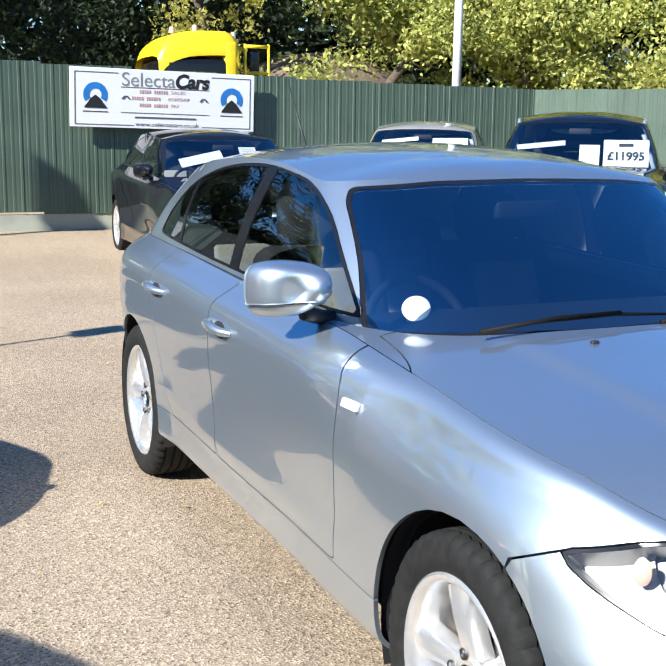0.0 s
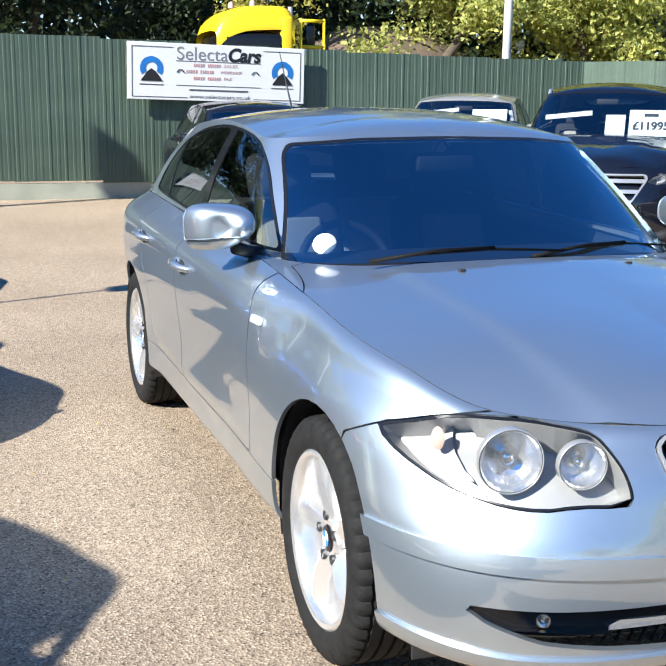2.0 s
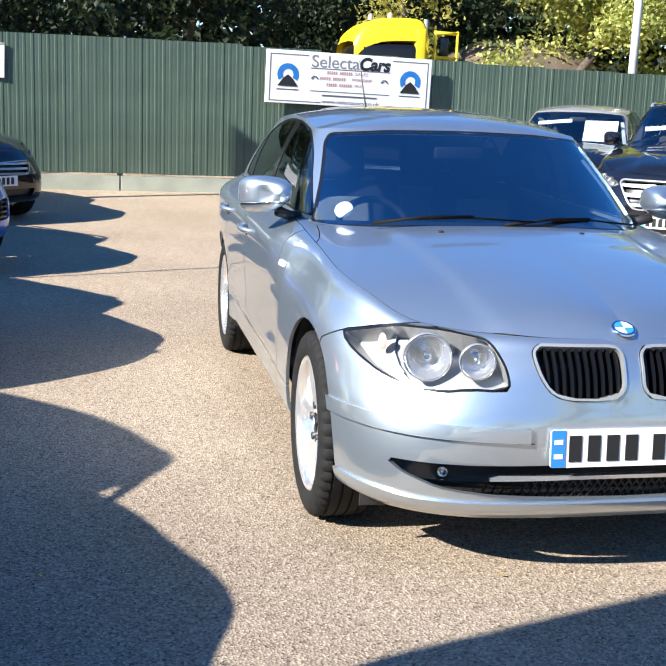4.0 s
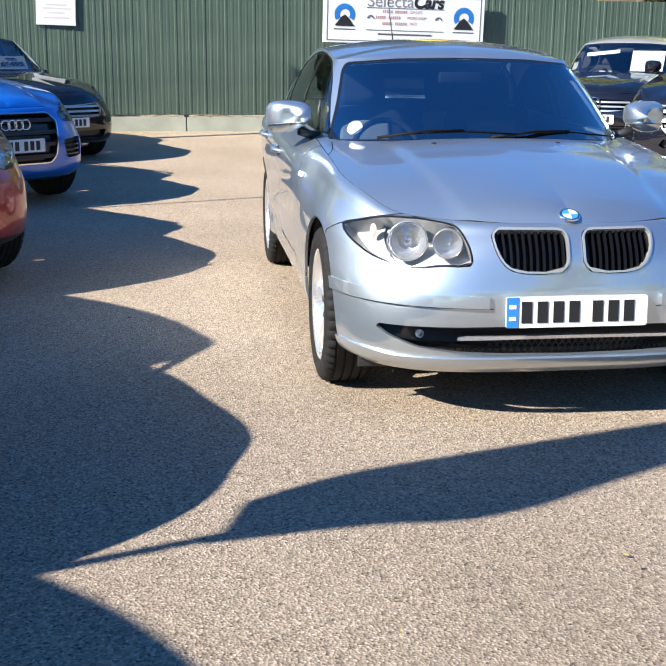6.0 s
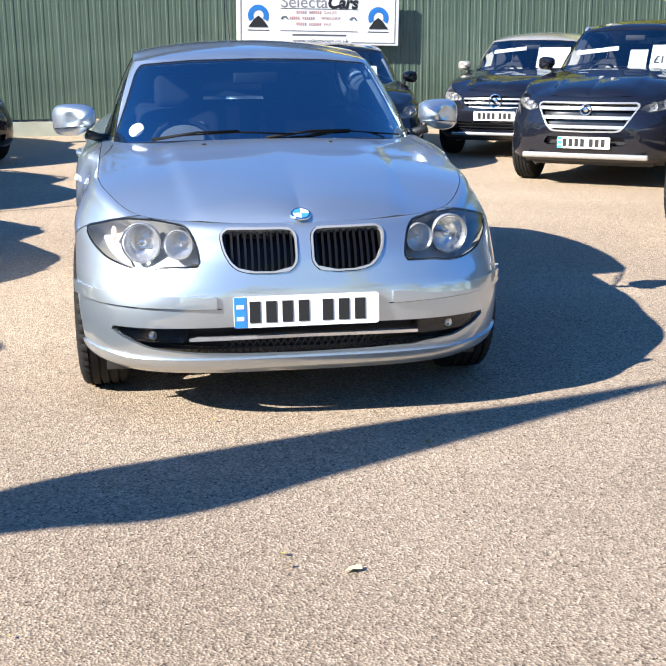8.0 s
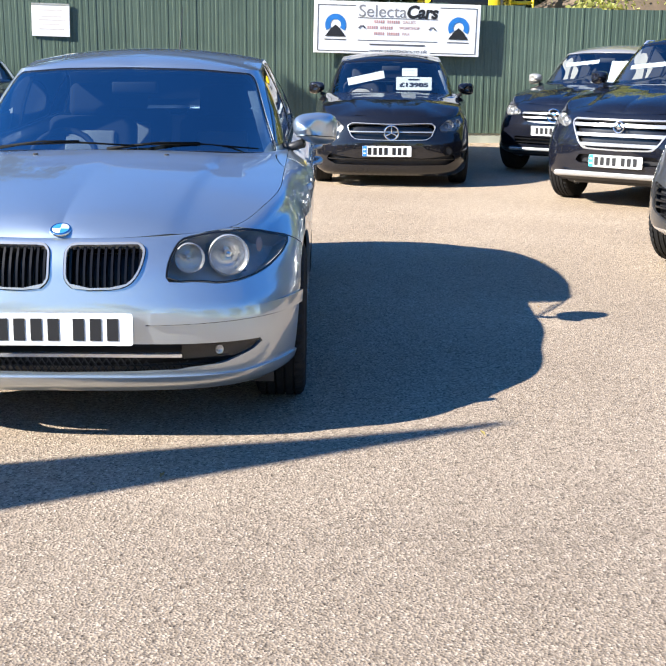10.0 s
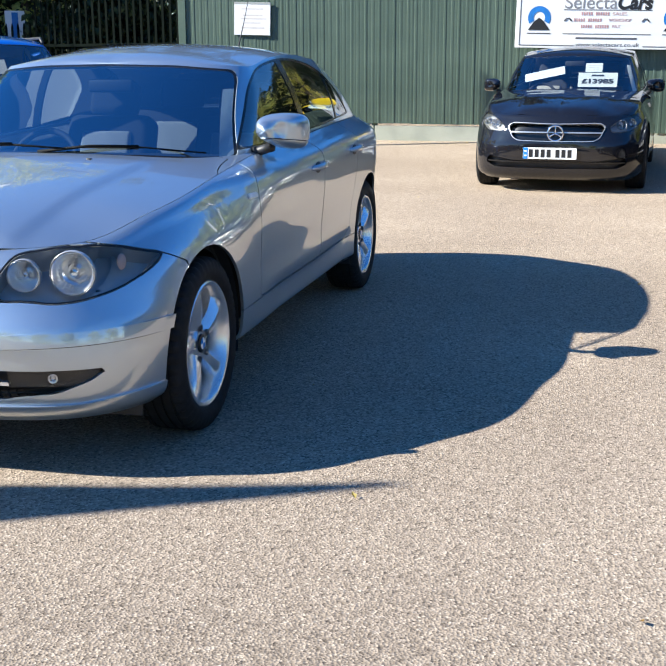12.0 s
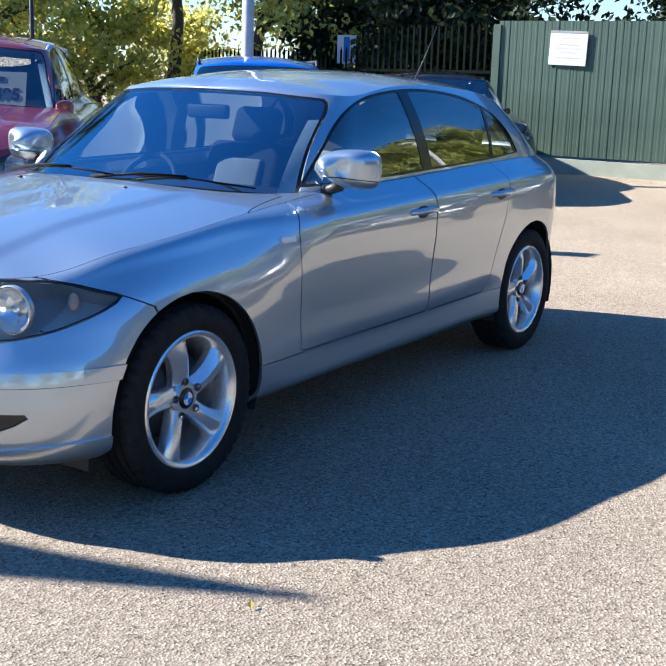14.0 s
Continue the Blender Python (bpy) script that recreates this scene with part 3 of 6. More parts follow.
def seat(parent, x, y, back="seat_grey", z=0.0, wide=0.50, dark="seat_dark"):
    s = new("seat")
    s.parent = parent
    edged(part("cushion", box((wide, 0.50, 0.18), (x, y, 0.42 + z), 0.06, 3), M[back], s))
    tilt = pose(0, 0, 0, -20, 0, 0)
    edged(part("backrest", box((wide * 0.96, 0.15, 0.62), (x, y + 0.30, 0.74 + z), 0.055, 4, tilt), M[dark], s))
    edged(part("backrest_panel", box((wide * 0.56, 0.05, 0.46), (x, y + 0.228, 0.745 + z), 0.02, 3, tilt), M[back], s))
    edged(part("headrest", box((0.27, 0.10, 0.19), (x, y + 0.43, 1.12 + z), 0.045, 4, tilt), M[dark], s))
    for d in (-0.06, 0.06):
        part("headrest_post", tube([(x + d, y + 0.37, 0.98 + z), (x + d, y + 0.41, 1.05 + z)], 0.006), M["chrome"], s)
    return s


def door_mirror(parent, side, at, size, shell, low="black_plastic", split=True):
    mr = new("door_mirror")
    mr.parent = parent
    x, y, z = at
    sx, sy, sz = size
    # outline in front view: level top, blunt outer end, underside rising to the stalk; lower half darker in its own skin
    rows = []
    for u in np.linspace(0, 1, 15):
        ring = []
        for a in np.linspace(0, 2 * math.pi, 73)[:-1]:
            ca, sa = math.cos(a), math.sin(a)
            px = math.copysign(abs(ca) ** 0.56, ca)
            pz = math.copysign(abs(sa) ** 0.56, sa)
            wide = sx / 2 * (1 + 0.02 * pz)
            tall = sz / 2 * ((1 - 0.10 * max(0.0, -px)) if pz > 0 else (1.0 - 0.55 * max(0.0, -px) ** 1.2))
            k = math.sqrt(max(0.0, 1 - (1 - u) ** 3.6))
            rim = 1 - 0.10 * max(0, u - 0.85) / 0.15
            ring.append((px * wide * k * rim, -sy * 0.55 + sy * 0.95 * u + 0.035 * px * (1 - u), pz * tall * k * rim + 0.010 * (1 - u)))
        rows.append(ring + ring[:1])
    R9 = np.array(rows)
    mm = Matrix.Translation((x * side, y, z)) @ Matrix.Diagonal((side, 1, 1, 1)) @ pose(0, 0, 0, 0, 0, -14)
    skin = grid_skin(R9)
    line = lambda v: v[:, 2] + 0.032 + 0.02 * (v[:, 1] / sy)
    for nm, sk in (("mirror_shell", skin.keep(line, 0.0015, True)), ("mirror_base", skin.keep(line, -0.0015, False))):
        b = sk.bm(lip=0.004)
        bmesh.ops.transform(b, matrix=mm, verts=b.verts)
        bmesh.ops.recalc_face_normals(b, faces=b.faces)
        part(nm, b, M[shell], mr)
    b = skin.bm(offset=0.005)
    bmesh.ops.transform(b, matrix=mm, verts=b.verts)
    part("mirror_core", b, M["black_plastic"], mr)
    g = box((sx * 0.70, 0.006, sz * 0.58), ((x + 0.012) * side, y + sy * 0.34, z + 0.008), 0.03, 3, pose(0, 0, 0, 0, 0, -14 * side))
    part("mirror_glass", g, M["mirror_glass"], mr)
    part("mirror_stalk", tube([((x - sx * 0.25) * side, y + 0.01, z - sz * 0.42), ((x - sx * 0.55) * side, y + 0.03, z - sz * 0.55), ((x - sx * 0.85) * side, y + 0.06, z - sz * 0.62)], [0.022, 0.02, 0.026], 10), M[low], mr)
    return mr


def wiper(parent, a, b, pivot):
    w = new("wiper")
    w.parent = parent
    a, b, pivot = Vector(a), Vector(b), Vector(pivot)
    part("blade", tube([a, a.lerp(b, 0.5) + Vector((0, -0.004, 0.012)), b], [0.003, 0.005, 0.003], 6), M["wiper_black"], w)
    part("arm", tube([pivot, pivot.lerp(a.lerp(b, 0.5), 0.55) + Vector((0, -0.02, 0.022)), a.lerp(b, 0.52) + Vector((0, -0.008, 0.018))], [0.008, 0.005, 0.004], 6), M["wiper_black"], w)


def on_skin(skin, x, z):
    """How far forward a skin lies at a place of the front view."""
    d = np.hypot(skin.v[:, 0] - x, skin.v[:, 2] - z)
    i = np.argsort(d)[:4]
    return float(np.average(skin.v[i, 1], weights=1 / (d[i] + 1e-4)))


def side_x(skin, y, z):
    """How far out a skin lies at a place of the side view."""
    d = np.hypot(skin.v[:, 1] - y, skin.v[:, 2] - z)
    i = np.argsort(d)[:4]
    return float(np.average(skin.v[i, 0], weights=1 / (d[i] + 1e-4)))


def headlamp(parent, skin, side, c, cut, back, big, small, amber=None, dark="lamp_bowl"):
    """The lamp's clear lens, its bowl and round projectors, from the piece of skin cut out for it."""
    s = skin if side > 0 else skin.mirrored()
    lamp = new("headlamp")
    lamp.parent = parent
    lens = part("lens", s.bm(lip=0.010, offset=-0.001), M["lens"], lamp, "clear plastic lens")
    lens.visible_shadow = False
    part("housing", s.bm(offset=-back), M[dark], lamp, "grey reflector bowl")
    rim = s.keep(lambda v: cut(v * (side, 1, 1)), -0.006, True)
    part("housing_wall", rim.bm(lip=back, offset=-0.002), M[dark], lamp)
    part("seal", rim.bm(offset=0.0008), M["trim_black"], lamp, "thin black rubber seal")
    for (x, z, r), nm in ((big, "main_beam"), (small, "dip_beam")):
        if r <= 0:
            continue
        y = on_skin(skin, x, z) + 0.034
        b = lathe([(-0.02, r * 1.0), (0.004, r * 1.03), (0.008, r), (0.002, r * 0.93), (-0.014, r * 0.84), (-0.030, r * 0.64), (-0.042, r * 0.38), (-0.047, 0.0)], 26, "z")
        aim = Matrix.Translation((x * side, y, z)) @ pose(0, 0, 0, 90, 0, 12 * side)
        bmesh.ops.transform(b, matrix=aim, verts=b.verts)
        ob = edged(part(nm, b, M["reflector"], lamp, "bright round reflector"), 8)
        bez = lathe([(-0.010, r * 1.02), (0.009, r * 1.04), (0.010, r * 1.06), (0.004, r * 1.085), (-0.012, r * 1.085)], 36, "z")
        bmesh.ops.transform(bez, matrix=aim, verts=bez.verts)
        part("bezel", bez, M["bright_trim"], ob, "thin silver ring round the reflector")
        bulb = lathe([(-0.046, r * 0.22), (-0.020, r * 0.24), (-0.012, r * 0.14), (-0.011, 0.0)], 24, "z")
        bmesh.ops.transform(bulb, matrix=aim, verts=bulb.verts)
        part("bulb_shield", bulb, M["chrome"], ob)
    if amber:
        x, z, r = amber
        outer = s.keep(lambda v: v[:, 0] * side - 0.02 * np.sin((v[:, 2] - 0.6) * 20), x - 0.02, True)
        part("indicator_reflector", outer.bm(offset=-back + 0.012), M["indicator_bowl"], lamp, "pale indicator reflector")
        y = on_skin(skin, x, z) + 0.066
        b = lathe([(0.0, r * 1.3), (0.004, r), (0.006, 0.0)], 20, "z")
        bmesh.ops.transform(b, matrix=Matrix.Translation((x * side, y, z)) @ pose(0, 0, 0, 90, 0, 50 * side) @ Matrix.Diagonal((0.8, 1.3, 1, 1)), verts=b.verts)
        part("indicator_bulb", b, M["amber"], lamp, "amber bulb")
    return lamp


def split_sides(car, name, skin, mat, label="", lip=0.012):
    for s in (skin, skin.mirrored()):
        part(name, s.bm(lip=lip), mat, car, label)


def hatchback(c, m, name, label, shell, lamp, grille, intake, dlo, doors, pillars, roof_mat=None, style="five", group="", low=None, detail=True, mirror=None, liner_back=0.07, strips=None, screen=None):
    """A whole car. The outlines are given in side view (y, z) or in front view (x, z), for one half."""
    car = thing(name, m, label, "car", group)
    side, deck, canopy, lid, belt, skirt = car_skins(c)
    P = M[shell]
    body_low = M[low] if low else None
    arch = lambda y0: (lambda v: np.where(np.abs(v[:, 0]) > 0.3, np.hypot(v[:, 1] - y0, v[:, 2] - c["arch_z"]), 9.0))
    for y0 in (0.0, c["wb"]):
        side = side.keep(arch(y0), c["arch"], True)
    liner = side
    front = lambda v: v[:, 1]
    # lamps, grille and intake come out of the nose
    nose, rest = side.keep(front, 0.45, False), side.keep(front, 0.45, True)
    cuts = {}
    for key, pts in (("lamp", lamp), ("grille", grille), ("intake", intake)):
        if pts is None:
            continue
        whole = min(p[0] for p in pts[0]) < 1e-6
        fld = outline_field(rounded(mirror_pts(pts[0]) if whole else pts[0], pts[1]), (0, 2))
        if key == "lamp":
            fld = (lambda v, g=fld: np.maximum(g(v), v[:, 1] - c["yf"] - 0.47))
        inner, nose = nose.split(fld, 0.0015)
        cuts[key] = (inner, fld)
        liner = liner.keep(lambda v, f=fld: np.where(v[:, 1] < 0.45, f(v), 1.0), 0.045 if key == "lamp" else 0.012, True)
    bl = outline_field([(-2, 0.0), (-2, 2), (-0.47, 2), (-0.455, c["zn"] + 0.02), (-0.28, c["zn"] - 0.035), (-0.17, c["zn"] - 0.085), (-0.17, 0.0)])
    bumper, wing = nose.split(bl)
    if body_low:
        lo = lambda v: v[:, 2] - 0.30
        under, bumper = bumper.split(lo, 0.001)
        part("lower_bumper", under.both().bm(lip=0.012), body_low, car, "black plastic lower bumper")
    part("front_bumper", bumper.both().bm(lip=0.014), P, car)
    sillf = lambda v: v[:, 2] - (0.362 + 0.006 * v[:, 1])
    rear_cut = lambda v: v[:, 1] - (c["wb"] + 0.32)
    bk, rest = rest.keep(rear_cut, 0.0025, True), rest.keep(rear_cut, -0.0025, False)
    part("rear_bumper", bk.both().bm(lip=0.012), P, car)
    # sills, doors, wings
    for piece, nm in ((wing, "front_wing"), (rest, "rear_wing")):
        s2, up = piece.split(sillf, 0.0015)
        split_sides(car, "sill", s2, body_low or P)
        if nm == "rear_wing":
            for pts in doors:
                d, up = up.split(outline_field(rounded(pts, 0.03)))
                split_sides(car, "door", d, P)
        split_sides(car, nm, up, P)
    # bonnet, and the ledge under the windows
    bf = outline_field(belt, (0, 1))
    deck = deck.keep(bf, 0.004, True)
    shut = spline((-0.2, 0.95), (0.28, 0.80), (0.37, 0.752), (0.45, 0.722), (0.55, 0.704), (0.66, 0.694)) if "shut" in c else (lambda y: 9.0 + 0 * y)
    hood, ledge = deck.split(lambda v: np.maximum(v[:, 1] - 0.66, v[:, 0] - shut(v[:, 1])), 0.0022 if "shut" in c else 0.001)
    part("bonnet", hood.both().bm(lip=0.012), P, car)
    cheek, ledge = ledge.keep(front, 0.98, False), ledge.keep(front, 0.98, True)
    split_sides(car, "wing_cheek", cheek, P, lip=0)
    split_sides(car, "window_ledge", ledge.keep(front, c["wb"] + 0.3, False), M["trim_black"], lip=0)
    split_sides(car, "tailgate_top", ledge.keep(front, c["wb"] + 0.3, True), P, lip=0)
    cowl = skirt.keep(front, c["cowl"][1] - 0.36, False)
    part("cowl", cowl.both().bm(), M["black_plastic"], car, "black plastic scuttle")
    split_sides(car, "pillar_foot", skirt.keep(front, c["cowl"][1] - 0.36, True), P, lip=0)
    # screens and windows
    fore, aft = canopy.keep(front, c["wb"] * 0.72, False), canopy.keep(front, c["wb"] * 0.72, True)
    ws = outline_field(rounded(mirror_pts(screen), 0.028), (0, 2))
    wsf = lambda v: np.where(v[:, 1] < c["wb"] * 0.6, ws(v), 1.0)
    scr, fore = fore.split(wsf, 0.001)
    pane, printed = scr.keep(wsf, -0.008, False), scr.keep(wsf, -0.008, True)
    g = part("windscreen", pane.both().bm(), M[c.get("pane", "screen_clear")], car, "clear glass windscreen")
    g.visible_shadow = False
    part("windscreen_edge", printed.both().bm(offset=0.001), M["trim_black"], g, "black printed edge")
    bsp, roofz = spline(*c["cowl_z"]), c["roof"]
    frame_skin = Skin(np.vstack([fore.v, aft.v]), fore.f + [[i + len(fore.v) for i in f] for f in aft.f])
    so = outline_field(rounded(dlo, 0.02, 3))
    sof = lambda v: np.where(v[:, 0] > 0.35, so(v), 1.0)
    win, frame_skin = frame_skin.split(sof, 0.0008)
    edge_ring, win = win.keep(sof, -0.009, True), win.keep(sof, -0.009, False)
    split_sides(car, "window_trim", edge_ring, M["trim_black"], "black window trim", 0.004)
    panes = []
    for y0, lean, wide in pillars:
        pf = lambda v: v[:, 1] - y0 - lean * (v[:, 2] - 1.1)
        split_sides(car, "window_post", band(win, pf, 0, wide / 2), M["trim_black"], "black window post", 0.004)
        panes.append(win.keep(pf, -wide / 2 - 0.0005, False))
        win = win.keep(pf, wide / 2 + 0.0005, True)
    for w2 in panes + [win]:
        for s in (w2, w2.mirrored()):
            if len(s.f):
                q = part("side_window", s.bm(offset=-0.003), M["side_glass"], car, "dark reflecting side glass")
                q.visible_shadow = False
    rw = outline_field(rounded(mirror_pts([(0, c["tail_z"][0] + 0.03), (0.52, c["tail_z"][0] + 0.03), (0.42, c["tail_z"][1] - 0.05), (0, c["tail_z"][1] - 0.04)]), 0.05), (0, 2))
    rwf = lambda v: np.where(v[:, 1] > c["wb"] + 0.1, rw(v), 1.0)
    back, frame_skin = frame_skin.split(rwf, 0.001)
    q = part("rear_window", back.both().bm(), M["side_glass"], car, "dark rear window")
    q.visible_shadow = False
    split_sides(car, "pillar", frame_skin, M[roof_mat or shell])
    inner = frame_skin.keep(front, c["wb"] + 0.5, False)
    for sk in (inner, inner.mirrored()):
        part("pillar_trim", sk.bm(offset=-0.022), M["headlining"], car, "pale inner pillar trim")
    part("roof", lid.both().bm(), M[roof_mat or shell], car)
    part("headlining", lid.both().bm(offset=-0.03), M["headlining"], car, "pale cloth roof lining")
    # what lies behind the gaps
    part("inner_shell", liner.both().bm(offset=-liner_back), M["black_plastic"], car, "dark inner shell")
    part("engine_cover", hood.both().bm(offset=-0.05), M["black_plastic"], car, "dark panel under the bonnet")
    ylast = c["wb"] + 0.55
    part("underbody", box((1.24, ylast + 0.45, 0.12), (0, (ylast - 0.45) / 2, 0.26), 0.03), M["black_plastic"], car, "dark underside")
    part("cabin_floor", box((1.40, c["wb"] - 0.3, 0.05), (0, c["wb"] / 2 + 0.35, 0.36), 0.01), M["cabin_dark"], car, "dark cabin floor")
    for s in (-1, 1):
        for y0 in (0.0, c["wb"]):
            rows = []
            for a in np.linspace(-0.35, math.pi + 0.35, 28):
                ya = y0 + (c["arch"] + 0.012) * math.cos(a)
                k = max(0.0, (c["join"] - ya) / (c["join"] - c["yf"]))
                xo = (c["w"] - 0.03) * (1 - min(k, 0.99) ** 2.3) ** (1 / 2.3) * (0.95 if k > 0.1 else 1.0) - 0.02
                rows.append([(s * x, y0 + (c["arch"] + 0.012) * math.cos(a), c["arch_z"] + (c["arch"] + 0.012) * math.sin(a)) for x in (xo, xo * 0.66 + 0.15, xo * 0.33 + 0.32, 0.46)])
            part("wheel_arch_liner", grid_skin(np.array(rows)).bm(), M["black_plastic"], car, "black arch liner")
            wheel("wheel", car, (s * c["track"], y0, c["tyre"]), s, c, style)
    # pale strip on the +x pillar only: its sunlit look is in the colour
    (xa, za), (xb, zb) = screen[2], screen[4]
    lining = scr.keep(lambda v: v[:, 0] - xa - (v[:, 2] - za) * (xb - xa) / (zb - za), -0.042, True).keep(lambda v: v[:, 2], za + 0.012, True).keep(lambda v: v[:, 2], zb - 0.03, False)
    part("pillar_cover", lining.bm(offset=-0.020), M["pillar_sunlit"], car, "pale inner pillar strip with sunlight put into its colour")
    # cabin
    zc = c["cowl_z"][0][1]
    y0, y1 = c["cowl"][0], c["head"][0]
    part("dashboard", box((1.34, 0.55, 0.30), (0, y0 + 0.50, zc - 0.20), 0.06, 3), M["cabin_dark"], car, "dark dashboard")
    for x in (-0.36, 0.36):
        seat(car, x, y1 + 0.42, z=zc - 0.96)
    seat(car, 0.33, y1 + 1.32, z=zc - 0.96, wide=0.60)
    seat(car, -0.33, y1 + 1.32, z=zc - 0.96, wide=0.60)
    sw = new("steering_wheel")
    sw.parent = car
    ring = [(0.165 * math.cos(a), 0.165 * math.sin(a), 0) for a in np.linspace(0, 2 * math.pi, 37)]
    mm = Matrix.Translation((-0.36, y0 + 0.68, zc - 0.105)) @ pose(0, 0, 0, 62, 0, 0)
    b = tube(ring, 0.015, 10)
    bmesh.ops.transform(b, matrix=mm, verts=b.verts)
    part("rim", b, M["cabin_dark"], sw)
    b = box((0.15, 0.11, 0.05), (0, 0, 0), 0.02, 2)
    bmesh.ops.transform(b, matrix=mm, verts=b.verts)
    part("boss", b, M["cabin_dark"], sw)
    b = box((0.32, 0.04, 0.02), (0, 0, 0), 0.008, 2)
    bmesh.ops.transform(b, matrix=mm, verts=b.verts)
    part("spoke", b, M["cabin_dark"], sw)
    part("rear_view_mirror", box((0.22, 0.03, 0.06), (0, y1 + 0.02, c["roof"][0][1] - 0.10), 0.012, 2), M["cabin_dark"], car, "dark rear-view mirror")
    if mirror:
        for s in (-1, 1):
            door_mirror(car, s, mirror[0], mirror[1], mirror[2] if len(mirror) > 2 else shell)
    return car, cuts, canopy, side

# ---------------------------------------------------------------- the silver-blue hatchback
LAMP = ([(0.365, 0.590), (0.372, 0.66), (0.405, 0.728), (0.52, 0.742), (0.64, 0.738), (0.785, 0.695), (0.765, 0.650), (0.705, 0.604), (0.62, 0.580), (0.54, 0.577), (0.48, 0.590)], 0.03)
KIDNEY = ([(0.024, 0.600), (0.024, 0.700), (0.045, 0.722), (0.275, 0.722), (0.298, 0.700), (0.290, 0.645), (0.258, 0.590), (0.21, 0.570), (0.06, 0.567)], 0.03)
INTAKE = ([(0, 0.383), (0.30, 0.380), (0.50, 0.376), (0.62, 0.374), (0.705, 0.372), (0.655, 0.335), (0.56, 0.300), (0.42, 0.283), (0.25, 0.276), (0, 0.272)], 0.010)
ARC = catmull([(0.775, 0.948), (0.96, 1.085), (1.16, 1.213), (1.40, 1.288), (1.78, 1.320), (2.20, 1.295), (2.50, 1.228), (2.66, 1.13), (2.72, 1.012)], 4)
DLO = [tuple(p) for p in ARC] + [(2.0, 0.980), (1.42, 0.962)]
DOORS = [[(0.70, 1.2), (0.66, 0.955), (0.585, 0.885), (0.548, 0.80), (0.555, 0.70), (0.585, 0.42), (0.585, 0.372), (1.56, 0.374), (1.562, 0.80), (1.54, 1.2)],
         [(1.562, 1.2), (1.566, 0.80), (1.566, 0.376), (2.14, 0.380), (2.20, 0.50), (2.27, 0.72), (2.31, 0.9), (2.31, 1.2)]]
SCREEN = [(0, 0.950), (0.40, 0.940), (0.702, 0.917), (0.636, 1.09), (0.586, 1.235), (0.558, 1.272), (0.32, 1.291), (0, 1.297)]

blue_hatch, cuts, canopy, side_skin = hatchback(
    BASE, pose(0, 0, 0), "hatchback_car", "silver-blue metallic five-door hatchback parked on sunlit tarmac", "silver_blue",
    LAMP, KIDNEY, INTAKE, DLO, DOORS, [(1.70, -0.10, 0.085), (2.40, 0.28, 0.028)], mirror=((0.868, 0.85, 1.022), (0.192, 0.185, 0.150)), screen=SCREEN)

for s in (-1, 1):
    headlamp(blue_hatch, cuts["lamp"][0], s, BASE, cuts["lamp"][1], 0.085, (0.572, 0.660, 0.068), (0.440, 0.660, 0.050), (0.672, 0.676, 0.016))
    g = new("kidney_grille")
    g.parent = blue_hatch
    k = cuts["grille"][0] if s > 0 else cuts["grille"][0].mirrored()
    part("grille_back", k.bm(offset=-0.055), M["grille_black"], g)
    part("grille_surround", k.keep(lambda v, f=cuts["grille"][1], s=s: f(v * (s, 1, 1)), -0.0085, True).bm(lip=0.03, offset=0.006), M["bright_trim"], g, "chrome surround")
    for i in range(11):
        x = 0.045 + i * 0.0235
        bar = band(k, lambda v: np.abs(v[:, 0]), x, 0.004)
        if len(bar.f):
            part("slat", bar.bm(lip=0.03, offset=-0.008), M["grille_black"], g)
    part("wheel_dirt_flap", box((0.13, 0.008, 0.05), (s * 0.66, -0.37, 0.175), 0.003), M["black_plastic"], blue_hatch)

it, itf = cuts["intake"]
both = it.both()
part("intake_back", both.bm(offset=-0.06), M["grille_black"], blue_hatch, "black lower intake")
meshv = bmesh.new()
for i in range(46):
    x = -0.56 + i * 0.0249
    z0 = 0.262 + 0.02 * (x / 0.6) ** 2
    y = BASE["yf"] + 0.055 + 0.30 * (abs(x) / 0.7) ** 2.6
    for k, tilt in ((0, 35), (0, -35)):
        bmesh.ops.create_cube(meshv, size=1.0, matrix=Matrix.Translation((x, y, z0 + 0.035)) @ pose(0, 0, 0, 0, tilt, 0) @ Matrix.Diagonal((0.004, 0.006, 0.085, 1)))
part("intake_mesh", meshv, M["black_plastic"], blue_hatch, "black honeycomb mesh", smooth=False)
bar = band(both, lambda v: v[:, 2] + 0.008 * (v[:, 0] / 0.5) ** 2, 0.336, 0.006).keep(lambda v: np.abs(v[:, 0]) - 0.42, 0, False)
part("intake_bar", bar.bm(lip=0.02, offset=-0.012), M["alloy"], blue_hatch, "silver bar")
for s in (-1, 1):
    fl = it.keep(lambda v: (v[:, 0] - 0.42), 0, True).keep(lambda v: v[:, 2] - 0.322, 0, True)
    fl = fl if s > 0 else fl.mirrored()
    q = part("fog_lamp", fl.bm(lip=0.02, offset=-0.010), M["lens"], blue_hatch, "clear fog lamp lens")
    part("fog_lamp_bowl", fl.bm(offset=-0.035), M["grille_black"], q)
    b = lathe([(-0.012, 0.012), (0.002, 0.016), (0.003, 0.014), (-0.004, 0.008), (-0.006, 0.0)], 18, "z")
    bmesh.ops.transform(b, matrix=Matrix.Translation((s * 0.545, on_skin(it, 0.545, 0.345) + 0.026, 0.345)) @ pose(0, 0, 0, 90, 0, 25 * s), verts=b.verts)
    part("fog_lamp_reflector", b, M["reflector"], q, "small round reflector")

